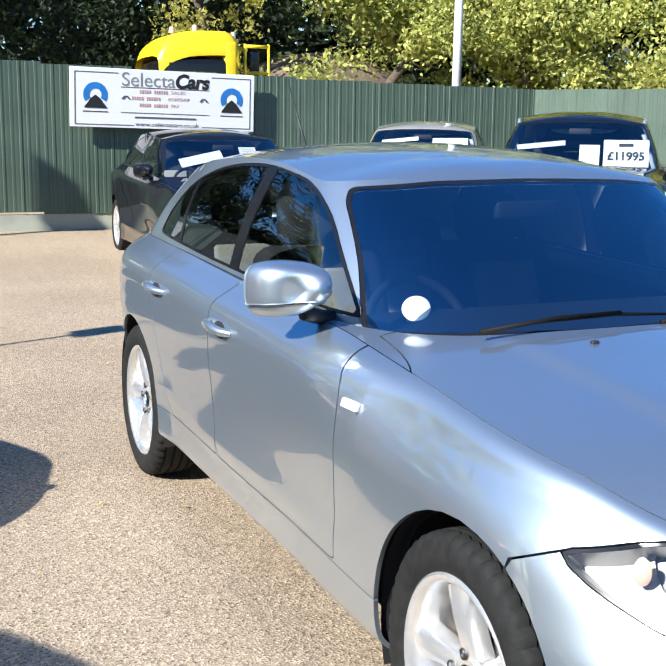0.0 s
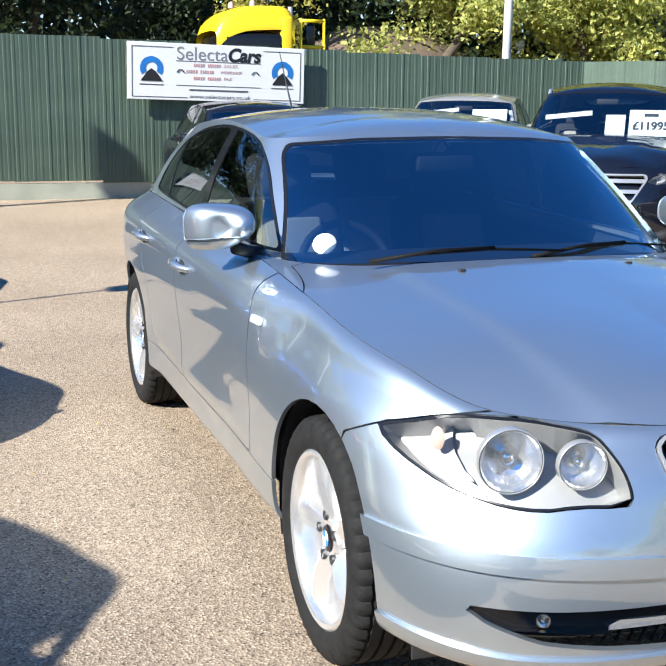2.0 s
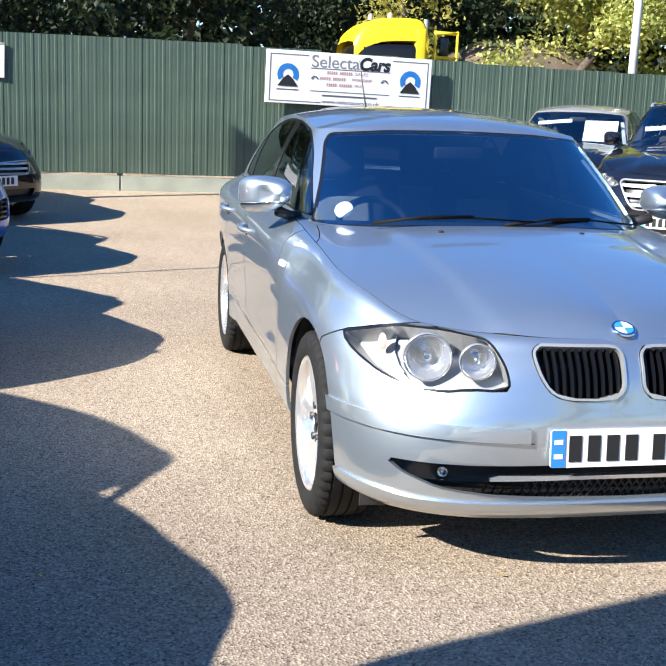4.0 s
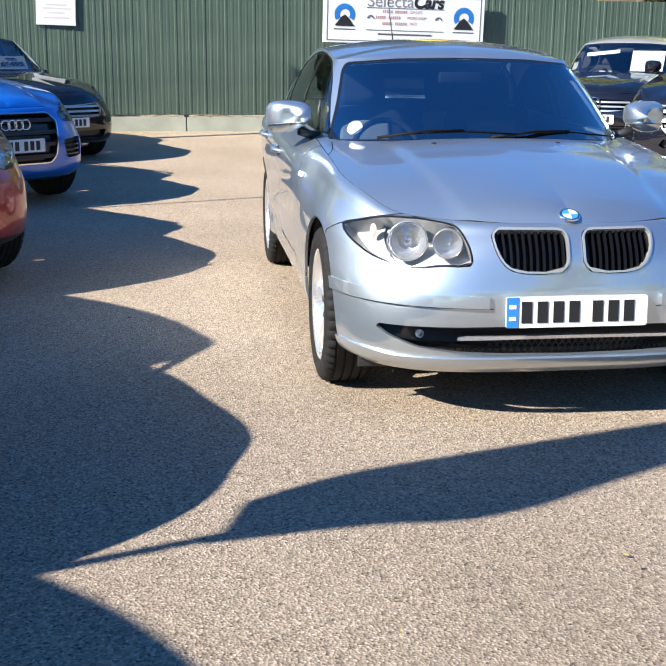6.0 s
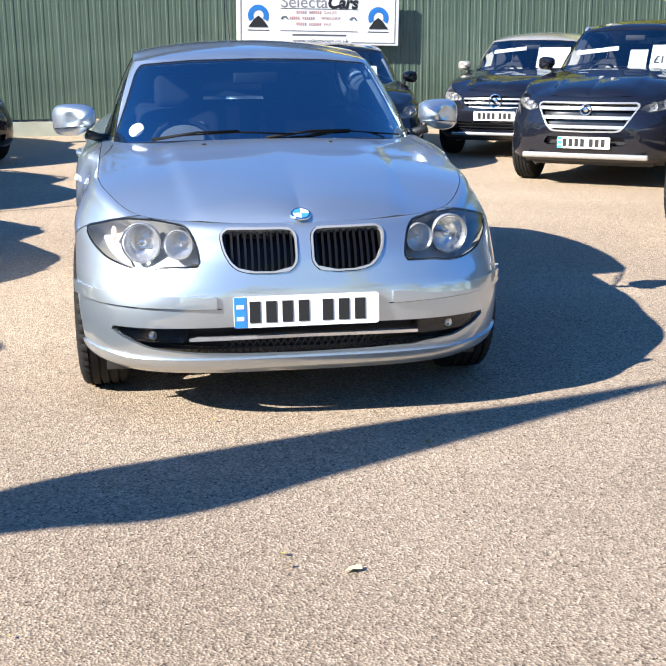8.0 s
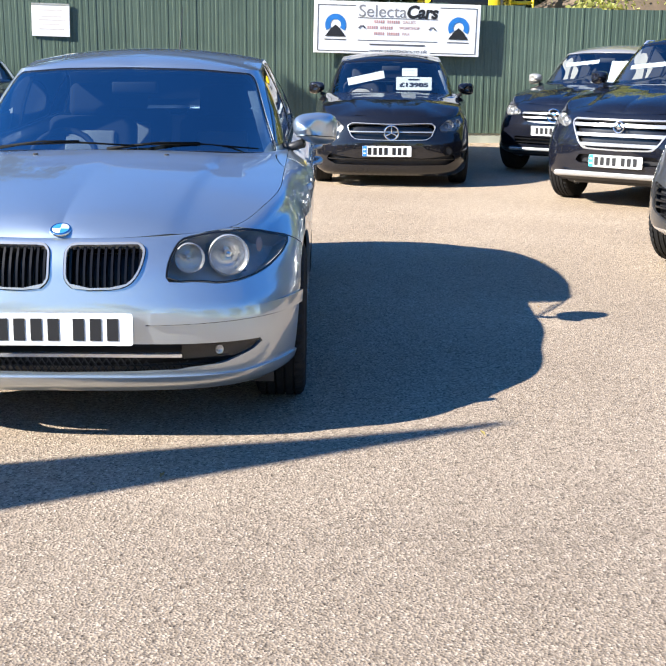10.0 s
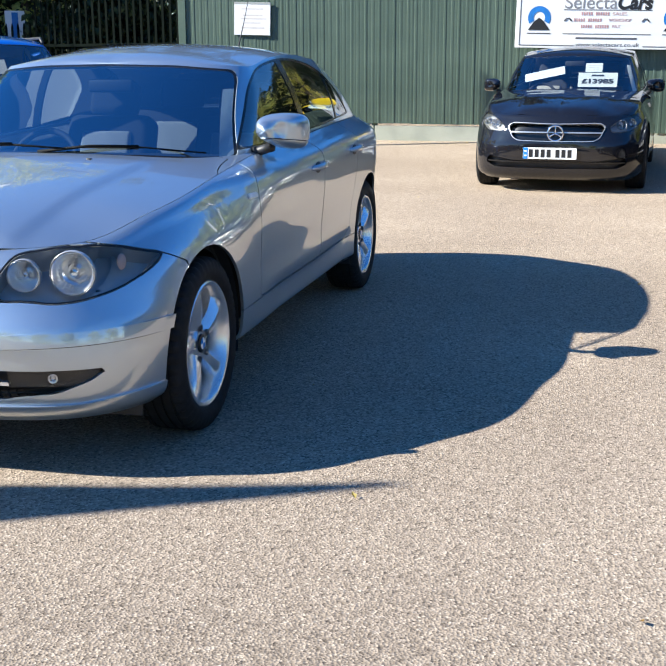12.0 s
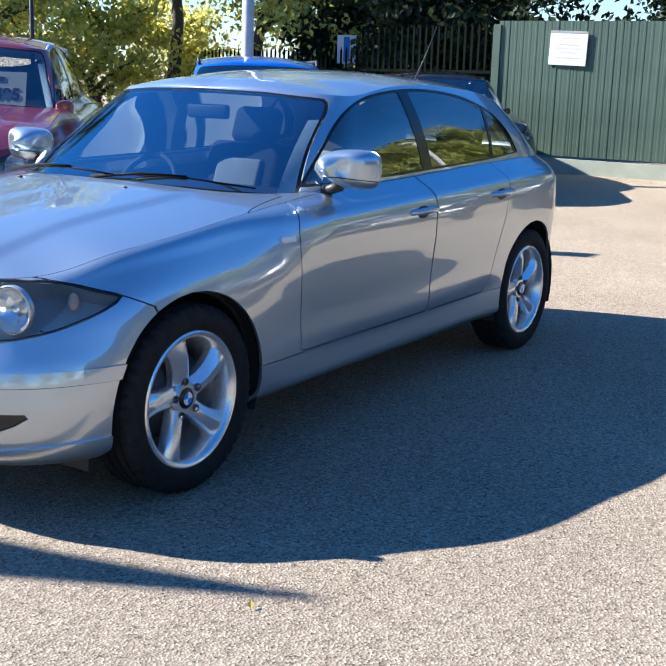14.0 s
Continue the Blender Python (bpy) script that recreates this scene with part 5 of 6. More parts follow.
for x, y, h, cr, base, nl, mt, lf in (
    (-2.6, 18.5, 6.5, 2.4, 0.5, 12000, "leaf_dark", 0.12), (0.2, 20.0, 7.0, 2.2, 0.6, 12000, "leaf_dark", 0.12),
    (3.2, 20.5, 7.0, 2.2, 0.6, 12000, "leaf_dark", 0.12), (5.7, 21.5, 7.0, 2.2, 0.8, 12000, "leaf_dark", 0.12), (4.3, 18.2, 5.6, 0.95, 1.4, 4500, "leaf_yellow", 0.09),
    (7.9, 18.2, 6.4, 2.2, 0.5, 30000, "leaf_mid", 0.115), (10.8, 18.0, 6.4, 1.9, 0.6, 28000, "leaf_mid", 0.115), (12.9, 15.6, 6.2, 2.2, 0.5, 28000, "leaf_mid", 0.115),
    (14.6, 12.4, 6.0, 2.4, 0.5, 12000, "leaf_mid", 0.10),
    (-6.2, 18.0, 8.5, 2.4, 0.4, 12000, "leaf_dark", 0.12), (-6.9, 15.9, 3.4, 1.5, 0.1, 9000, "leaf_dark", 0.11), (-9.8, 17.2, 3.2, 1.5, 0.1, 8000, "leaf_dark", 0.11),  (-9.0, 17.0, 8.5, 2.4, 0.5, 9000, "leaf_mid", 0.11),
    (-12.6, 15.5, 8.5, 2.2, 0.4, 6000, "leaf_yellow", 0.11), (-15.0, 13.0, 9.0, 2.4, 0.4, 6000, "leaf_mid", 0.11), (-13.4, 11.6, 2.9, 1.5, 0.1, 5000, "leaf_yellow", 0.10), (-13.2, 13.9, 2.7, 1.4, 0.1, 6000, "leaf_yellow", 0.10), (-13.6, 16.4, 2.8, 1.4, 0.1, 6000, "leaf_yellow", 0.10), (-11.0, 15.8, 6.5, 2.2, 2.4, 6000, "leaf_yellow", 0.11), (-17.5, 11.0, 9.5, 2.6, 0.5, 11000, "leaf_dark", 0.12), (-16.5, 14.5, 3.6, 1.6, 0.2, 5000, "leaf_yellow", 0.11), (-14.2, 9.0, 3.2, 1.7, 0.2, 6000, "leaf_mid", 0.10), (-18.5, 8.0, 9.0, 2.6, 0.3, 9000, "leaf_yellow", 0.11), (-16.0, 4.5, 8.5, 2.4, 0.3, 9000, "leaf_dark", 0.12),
):
    k += 1
    if x < -5:
        nl, lf = int(nl * (0.9 if mt == "leaf_yellow" else 1.4)), lf * 1.25
    tree("tree", (x, y, 0.1), h, cr, base, nl, mt, "leafy tree with %s foliage behind the yard fence" % {"leaf_dark": "dark green", "leaf_mid": "sunlit green", "leaf_yellow": "yellowing"}[mt], 100 + k, lf)
# the wood farther back
r = random.Random(7)
verts, faces = [], []
for i in range(60000):
    a = r.uniform(math.radians(-8), math.radians(122))
    d = r.uniform(26, 31)
    o = Vector((d * math.cos(a) + r.gauss(0, 0.4), d * math.sin(a), r.uniform(0, 1) ** 0.8 * 8.0))
    if a > math.radians(103) and o.z > 3.0:
        continue
    q = Euler((r.uniform(-1.2, 1.2), r.uniform(-1.2, 1.2), r.uniform(0, 6.28))).to_matrix()
    k2 = r.uniform(0.25, 0.6)
    b = len(verts)
    for x, y, z in ((-0.5, 0, 0), (0, -0.34, 0.06), (0.55, 0, 0), (0, 0.34, 0.06)):
        verts.append(o + q @ Vector((x * k2, y * k2, z * k2)))
    faces.append((b, b + 1, b + 2, b + 3))
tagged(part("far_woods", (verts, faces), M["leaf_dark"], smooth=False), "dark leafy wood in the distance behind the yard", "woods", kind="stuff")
# trees across the yard, which only the paint and glass mirror
for x, y, h in ((26, 14, 6), (28, 6, 6), (30, -2, 6), (27, -9, 6), (24, -16, 6), (16, -22, 6), (8, -26, 6), (-1, -28, 6), (-10, -25, 6), (-18, -18, 6)):
    k += 1
    tree("tree", (x, y, 0), h, 3.6, 0.4, 3000, "leaf_mid", "leafy green tree across the yard", 100 + k, 0.34, 0.06, group="trees across the yard")

lamp_post = thing("lamp_post", Matrix.Translation((6.9, 13.75, 0.1)), "grey steel lamp post behind the green fence", "lamp post")
part("column", tube([(0, 0, 0), (0.02, 0, 3.0), (0.03, 0, 4.4)], [0.075, 0.068, 0.06], 14), M["pole_pale"], lamp_post)
part("lantern", box((0.18, 0.45, 0.12), (0.03, -0.20, 4.45), 0.04), M["pole_pale"], lamp_post)
lamp_two = thing("lamp_post", Matrix.Translation((-6.55, 9.90, 0)), "grey steel lamp post beyond the parked cars", "lamp post")
part("column", tube([(0, 0, 0), (0, 0, 1.2), (0, 0, 5.4)], [0.10, 0.085, 0.07], 14), M["pole_pale"], lamp_two)
head = plate_outline([(-0.06, 5.25), (0.55, 5.22), (0.56, 5.27), (0.20, 5.62), (0.02, 6.02), (-0.05, 6.05)], 0.20, pose(0, -0.10, 0))
part("lantern", head, M["pole_grey"], lamp_two, "wedge-shaped grey lantern", smooth=False)
mast = thing("light_mast", Matrix.Translation((-4.60, 4.29, 0)), "thin dark mast with a small floodlight between parked cars", "mast")
part("column", tube([(0, 0, 0), (0, 0, 3.0)], 0.018, 10), M["dark_metal"], mast)
part("floodlight", box((0.10, 0.24, 0.26), (0, 0, 3.08), 0.015, 2), M["dark_metal"], mast)

# palisade fence to the west
M["palisade"] = surface("palisade_steel", (0.006, 0.009, 0.007), (0.004, 0.006, 0.005), rough=0.9, scale=5, spec=0.02)
pal = thing("palisade_fence", pose(-4.3, 12.9, 0.12, 0, 0, 158), "dark steel palisade fence beside the green sheeting", "fence")
for i in range(64):
    h = 2.12 if i < 22 else 1.78
    b = plate_outline([(-0.024, 0), (0.024, 0), (0.024, h - 0.07), (0, h), (-0.024, h - 0.07)], 0.012, pose(i * 0.155, 0, 0))
    part("pale", b, M["palisade"], pal, smooth=False)
for z in (0.35, 1.40):
    part("rail", box((9.9, 0.045, 0.045), (4.9, 0.035, z), 0.004), M["palisade"], pal, smooth=False)

# small road sign beyond the palisade
board = thing("post_sign", pose(-8.14, 14.90, 0, 0, 0, 35), "small blue and white sign on a grey post", "sign")
part("post", tube([(0, 0.04, 0), (0, 0.04, 2.08)], 0.03, 8), M["pole_grey"], board)
part("panel", box((0.34, 0.02, 0.50), (0, 0, 1.88), 0.006), M["board"], board, smooth=False)
part("stripe", box((0.11, 0.004, 0.44), (0, -0.0125, 1.88), 0.001), M["sign_blue"], board, "blue upright stripe", smooth=False)

# feather flag that throws the long shadow
flag = thing("feather_flag", Matrix.Translation((-4.02, -2.69, 0)), "tall feather flag on a thin pole beside parked cars", "flag")
upper = spline((1.90, 0.02), (1.96, 0.24), (2.25, 0.30), (2.5, 0.265), (2.83, 0.213), (3.16, 0.155), (3.48, 0.07), (4.0, -0.02))
lower = spline((1.90, 0.0), (2.25, -0.13), (2.5, -0.26), (2.62, -0.27), (2.83, -0.225), (3.16, -0.17), (3.48, -0.12), (4.0, -0.04))
part("pole", tube([(0, 0.19, 0), (0, 0.09, 1.2), (0, 0.03, 1.9), (0, 0.0, 2.6), (0, -0.02, 3.3), (0.0, -0.03, 4.0)], [0.028, 0.026, 0.022, 0.018, 0.014, 0.010], 8), M["pole_grey"], flag)
rows = []
for z in np.linspace(1.90, 4.0, 30):
    lo, hi = float(lower(z)), float(upper(z))
    rows.append([(0.03 + 0.03 * math.sin(5 * u + 2 * z), lo + (hi - lo) * u, z) for u in np.linspace(0.0, 1, 10)])
sail = part("sail", grid_skin(np.array(rows)).bm(), M["board"], flag, "white cloth sail")
part("foot", box((0.16, 0.16, 0.05), (0, 0.19, 0.025), 0.01), M["dark_metal"], flag)

# ---------------------------------------------------------------- the other cars
def scaled_pts(pts, fx, fz, lift=0.0, fy=None):
    return [((p[0] * (fy or fx)), p[1] * fz + lift) for p in pts]


def front_face(car, cuts, c, slats, surround, mat="bright_trim", lamps=None, tilt=0.0, bar_half=0.016, emblem=None, back="trim_black", low_slats=0, bowl="lamp_bowl_dark"):
    k, fld = cuts["grille"]
    g = new("grille")
    g.parent = car
    both = k.both()
    sym = lambda v: fld(np.abs(v) * (1, 0, 1) + v * (0, 1, 0))
    part("grille_back", both.bm(offset=-0.05), M[back], g)
    if surround:
        part("grille_surround", k.keep(fld, -surround, True).both().bm(lip=0.02, offset=0.006), M[mat], g, "bright surround")
    z0, z1 = k.v[:, 2].min(), k.v[:, 2].max()
    for i in range(slats):
        z = z0 + (z1 - z0) * (i + 0.6) / (slats + 0.2)
        h = min(bar_half, (z1 - z0) / (slats + 0.2) * 0.21)
        b = band(k, lambda v: v[:, 2] - tilt * np.abs(v[:, 0]), z, h)
        if len(b.f):
            part("slat", b.both().bm(lip=0.015, offset=-0.004), M[mat], g, "bright grille bar")
    if emblem:
        y = on_skin(k, 0.02, emblem[0])
        b = lathe([(0.0, emblem[1]), (0.012, emblem[1]), (0.012, emblem[1] * 0.82), (0.0, emblem[1] * 0.80)], 32, "z")
        bmesh.ops.transform(b, matrix=Matrix.Translation((0, y - 0.004, emblem[0])) @ pose(0, 0, 0, 90, 0, 0), verts=b.verts)
        part("emblem", b, M["chrome"], g, "plain chrome ring")
        for i in range(3 if slats == 1 else 0):
            arm = box((emblem[1] * 0.16, 0.010, emblem[1] * 0.9), (0, 0, emblem[1] * 0.45), 0.002, 1)
            bmesh.ops.transform(arm, matrix=Matrix.Translation((0, y - 0.010, emblem[0])) @ pose(0, 0, 0, 0, 120 * i, 0), verts=arm.verts)
            part("emblem_arm", arm, M["chrome"], g)
        part("emblem_disc", lathe([(0.0, emblem[1] * (0.18 if slats == 1 else 0.5)), (0.010, emblem[1] * (0.14 if slats == 1 else 0.4)), (0.012, 0.0)], 20, "z"), M["chrome"], g).matrix_local = Matrix.Translation((0, y - 0.002, emblem[0])) @ pose(0, 0, 0, 90, 0, 0)
    if "intake" in cuts:
        kk = cuts["intake"][0]
        a, b2 = kk.v[:, 2].min(), kk.v[:, 2].max()
        for sk in ([kk.both()] if kk.v[:, 0].min() < 0.03 else [kk, kk.mirrored()]):
            part("lower_intake", sk.bm(offset=-0.05), M["black_plastic"], car, "black lower intake")
            for i in range(low_slats):
                b = band(sk, lambda v: v[:, 2], a + (b2 - a) * (i + 0.7) / (low_slats + 0.3), 0.006)
                whole = len(b.f) and np.abs(b.v[:, 0]).min() < 0.02
                for piece in ([b] if whole else [b.keep(lambda v: v[:, 0], 0, True), b.keep(lambda v: v[:, 0], 0, False)]):
                    if len(piece.f):
                        part("intake_bar", piece.bm(lip=0.02, offset=-0.01), M["trim_black"], car)
    for s in (-1, 1):
        headlamp(car, cuts["lamp"][0], s, c, cuts["lamp"][1], 0.055, lamps[0], lamps[1], dark=bowl)


def price_card(car_m, at, size, words=None, turn=(0, 0, 0), group="price cards"):
    m = car_m @ Matrix.Translation(at) @ pose(0, 0, 0, *turn)
    p = thing("price_card", m, "white price card standing behind a car windscreen", "sign", group)
    part("card", box((size[0], 0.004, size[1]), (0, 0, 0)), M["paper"], p, smooth=False)
    if words:
        text_mesh("lettering", words, size[1] * 0.42, M["ink"], Matrix.Translation((0, -0.003, -size[1] * 0.12)), p, 0.004, "black price lettering", width=size[0] * 0.82)
        part("text_bar", box((size[0] * 0.32, 0.002, size[1] * 0.12), (0, -0.003, size[1] * 0.30)), M["ink"], p, smooth=False)
    else:
        for i in range(3):
            part("text_bar", box((size[0] * 0.7, 0.002, size[1] * 0.08), (0, -0.003, size[1] * (0.25 - 0.22 * i))), M["faded"], p, smooth=False)


SUV = dict(tyre=0.345, rim=0.225, arch=0.392)


def other(kind, m, name, label, shell, c, fx, fz, lift, lamp, grille, intake, roof_mat=None, style="ten", low=None, mirror_mat=None, group="cars for sale", folded=False):
    fy = c["wb"] / BASE["wb"]
    dl = scaled_pts(DLO, fx, fz, lift, fy)
    dr = [scaled_pts(d, fx, fz, lift, fy) for d in DOORS]
    sc = [(x * fx, z * fz + lift) for x, z in SCREEN]
    mz = 1.03 * fz + lift - (0.13 if folded else 0.0)
    return hatchback(c, m, name, label, shell, lamp, grille, intake, dl, dr, [(1.70 * fy, -0.10, 0.085), (2.40 * fy, 0.28, 0.03)], roof_mat=roof_mat, style=style, group=group,
                     low=low, mirror=None if folded == "hidden" else ((0.865 * fx - (0.12 if folded else 0.0), 0.84 * fy, mz - (0.0 if folded else 0.05)), (0.10 if folded else 0.18, 0.15, 0.13 if folded else 0.14), mirror_mat or shell), screen=sc)


# black hatchback by the fence
c = stretched(BASE, 1.02, 1.015, 1.03, 0.0, corner=2.5, lip=0.13, sill=0.17)
m = pose(1.69, 8.38, 0, 0, 0, -3)
car, cuts, *_ = other("hatch", m, "hatchback_car", "glossy black hatchback with price cards behind its windscreen", "black_paint", c, 1.02, 1.03, 0.0,
                      ([(0.54, 0.595), (0.50, 0.645), (0.60, 0.72), (0.72, 0.762), (0.81, 0.765), (0.80, 0.68), (0.70, 0.60)], 0.03),
                      ([(0.0, 0.680), (0.42, 0.690), (0.48, 0.655), (0.43, 0.545), (0.37, 0.510), (0.0, 0.505)], 0.02),
                      ([(0, 0.32), (0.40, 0.32), (0.66, 0.36), (0.70, 0.30), (0.6, 0.25), (0, 0.245)], 0.015))
front_face(car, cuts, c, 1, 0.008, lamps=((0.62, 0.665, 0.045), (0.71, 0.68, 0.035)), emblem=(0.59, 0.082), bar_half=0.006, low_slats=1, bowl="lamp_bowl")
number_plate(car, pose(-0.045, c["yf"] - 0.012, 0.395), band="plate_blue")
price_card(m, (0.27, 0.84, 1.07), (0.42, 0.17), "£13985", (-28, 0, 0))
price_card(m, (0.22, 0.94, 1.20), (0.18, 0.12), None, (-40, 0, 0))
price_card(m, (-0.30, 0.83, 1.13), (0.44, 0.13), None, (-50, -12, 0))

# navy off-roader with a broad chrome grille
c = stretched(BASE, 1.055, 1.03, 1.17, 0.02, corner=2.4, **SUV)
m = pose(4.073, 6.55, 0, 0, 0, -37)
L = lambda pts: [(x * 1.05, z) for x, z in pts]
car, cuts, *_ = other("suv", m, "suv_car", "very dark navy SUV with chrome grille and price cards", "navy_paint", c, 1.055, 1.17, 0.02,
                      (L([(0.47, 0.765), (0.50, 0.805), (0.66, 0.855), (0.80, 0.865), (0.76, 0.80), (0.66, 0.755), (0.56, 0.735)]), 0.02),
                      (L([(0.0, 0.83), (0.46, 0.83), (0.48, 0.79), (0.37, 0.60), (0.32, 0.548), (0.0, 0.540)]), 0.02),
                      (L([(0, 0.50), (0.36, 0.50), (0.40, 0.42), (0, 0.41)]), 0.02), low="black_plastic", style="ten")
front_face(car, cuts, c, 3, 0.016, lamps=((0.60, 0.79, 0.04), (0.70, 0.82, 0.035)), emblem=(0.76, 0.055), bowl="lamp_bowl")
number_plate(car, pose(0, c["yf"] - 0.014, 0.445), band="plate_cyan")
part("skid_plate", box((1.25, 0.05, 0.055), (0, c["yf"] + 0.035, 0.315), 0.02, 3), M["bright_trim"], car, "silver lower skid plate")
for s in (-1, 1):
    part("roof_rail", tube([(s * 0.60, 1.25, 1.50), (s * 0.615, 1.4, 1.555), (s * 0.615, 2.6, 1.555), (s * 0.60, 2.95, 1.47)], 0.018, 8), M["alloy"], car, "silver roof rail")
    fo = box((0.16, 0.03, 0.07), (s * 0.66, c["yf"] + 0.16, 0.52), 0.02, 2, pose(0, 0, 0, 0, 0, s * 32))
    part("fog_lamp", fo, M["chrome"], car, "fog lamp in silver frame")
price_card(m, (0.44, 0.88, 1.24), (0.42, 0.29), "£11995", (-30, 0, 0))
price_card(m, (0.10, 0.84, 1.20), (0.19, 0.27), None, (-30, 0, 0))
price_card(m, (-0.36, 0.92, 1.31), (0.46, 0.06), None, (-40, -6, 0))

# black and champagne crossover
c = stretched(BASE, 1.015, 0.98, 1.09, 0.02, corner=2.3, tyre=0.335, rim=0.215, arch=0.375)
m = pose(4.012, 9.524, 0.02, 0, 0, -33)
car, cuts, *_ = other("crossover", m, "crossover_car", "dark blue-black crossover with a champagne roof", "navy_paint", c, 1.015, 1.09, 0.02,
                      ([(0.44, 0.70), (0.46, 0.75), (0.62, 0.80), (0.78, 0.80), (0.77, 0.72), (0.66, 0.68)], 0.03),
                      ([(0.0, 0.76), (0.42, 0.74), (0.44, 0.70), (0.36, 0.63), (0.10, 0.60), (0, 0.585)], 0.02),
                      ([(0, 0.44), (0.50, 0.45), (0.48, 0.36), (0, 0.35)], 0.02), roof_mat="cream_paint", mirror_mat="cream_paint", low="black_plastic")
front_face(car, cuts, c, 3, 0.0, lamps=((0.58, 0.735, 0.045), (0.69, 0.75, 0.03)), emblem=(0.70, 0.085), bar_half=0.010, low_slats=2, bowl="lamp_bowl")
number_plate(car, pose(0, c["yf"] - 0.012, 0.52), band=None)
part("skid_plate", box((1.1, 0.05, 0.04), (0, c["yf"] + 0.03, 0.30), 0.015, 3), M["bright_trim"], car, "silver lower bumper strip")
price_card(m, (0.34, 0.80, 1.20), (0.42, 0.30), None, (-30, 0, 0))
price_card(m, (-0.26, 0.88, 1.30), (0.44, 0.06), None, (-40, -6, 0))

# grey SUV at the near end of the east row
c = stretched(BASE, 1.05, 1.02, 1.14, 0.02, corner=2.3, **SUV)
m = pose(3.98, 2.72, 0, 0, 0, -42)
car, cuts, *_ = other("suv", m, "suv_car", "dull grey SUV with black lower bumper", "grey_paint", c, 1.05, 1.14, 0.02,
                      ([(0.50, 0.78), (0.54, 0.85), (0.72, 0.87), (0.80, 0.86), (0.79, 0.80), (0.70, 0.75)], 0.03),
                      ([(0.0, 0.80), (0.42, 0.80), (0.44, 0.74), (0.34, 0.60), (0, 0.59)], 0.03),
                      ([(0.0, 0.50), (0.55, 0.54), (0.74, 0.60), (0.74, 0.42), (0.6, 0.36), (0, 0.36)], 0.03), low="alloy")
front_face(car, cuts, c, 4, 0.012, lamps=((0.64, 0.80, 0.045), (0.73, 0.82, 0.035)), low_slats=5, bowl="lamp_bowl")
number_plate(car, pose(0, c["yf"] - 0.012, 0.47), band=None)

# west row: near-black hatchback, blue SUV, red crossover, and two that only throw their shadows into view
c = stretched(BASE, 1.03, 1.02, 1.07, 0.0, corner=2.3)
m = pose(-3.10, 9.65, 0.02, 0, 0, 40)
car, cuts, *_ = other("hatch", m, "hatchback_car", "dark brown-black hatchback with a price card", "black_paint", c, 1.03, 1.07, 0.0,
                      ([(0.50, 0.70), (0.54, 0.76), (0.70, 0.79), (0.80, 0.78), (0.78, 0.72), (0.66, 0.68)], 0.03),
                      ([(0.0, 0.66), (0.44, 0.68), (0.50, 0.63), (0.44, 0.52), (0, 0.50)], 0.03), ([(0, 0.36), (0.55, 0.37), (0.5, 0.28), (0, 0.27)], 0.02), folded=True)
front_face(car, cuts, c, 3, 0.010, lamps=((0.62, 0.72, 0.04), (0.72, 0.74, 0.03)), bowl="lamp_bowl")
number_plate(car, pose(0, c["yf"] - 0.012, 0.46), band=None)
price_card(m, (0.28, 0.86, 1.12), (0.42, 0.18), "£6495", (-30, 0, 0))

c = stretched(BASE, 1.05, 1.0, 1.11, 0.02, corner=2.5, **SUV)
m = pose(-3.18, 5.78, 0, 0, 0, 40)
car, cuts, *_ = other("suv", m, "suv_car", "bright blue SUV with black silver-edged grille", "blue_paint", c, 1.05, 1.11, 0.02,
                      ([(0.50, 0.72), (0.50, 0.79), (0.66, 0.83), (0.80, 0.82), (0.78, 0.75), (0.70, 0.70)], 0.03),
                      ([(0.0, 0.80), (0.36, 0.80), (0.44, 0.72), (0.40, 0.44), (0.34, 0.37), (0, 0.37)], 0.03), ([(0.48, 0.56), (0.74, 0.58), (0.74, 0.42), (0.52, 0.40)], 0.03), folded=True)
front_face(car, cuts, c, 4, 0.012, mat="dark_metal", lamps=((0.60, 0.76, 0.04), (0.70, 0.77, 0.03)), low_slats=4, bowl="lamp_bowl")
part("grille_edge", cuts["grille"][0].keep(cuts["grille"][1], -0.012, True).both().bm(lip=0.02, offset=0.008), M["chrome"], car, "silver grille edge")
for i in range(4):
    b = lathe([(0.0, 0.046), (0.008, 0.045), (0.008, 0.036), (0.0, 0.035)], 28, "z")
    bmesh.ops.transform(b, matrix=Matrix.Translation((-0.096 + 0.064 * i, c["yf"] + 0.01, 0.705)) @ pose(0, 0, 0, 90, 0, 0), verts=b.verts)
    part("emblem_ring", b, M["chrome"], car, "plain chrome ring")
number_plate(car, pose(0, c["yf"] - 0.014, 0.53), band=None)
price_card(m, (-0.10, 0.86, 1.22), (0.5, 0.16), None, (-35, -6, 0))
for s in (-1, 1):
    part("roof_rail", tube([(s * 0.60, 1.25, 1.47), (s * 0.61, 1.4, 1.52), (s * 0.61, 2.5, 1.52), (s * 0.60, 2.85, 1.45)], 0.016, 8), M["black_plastic"], car, "black roof rail")

c = stretched(BASE, 1.02, 0.97, 1.15, 0.02, corner=2.4, tyre=0.335, rim=0.215, arch=0.38)
m = pose(-3.16, 2.10, 0, 0, 0, 40)
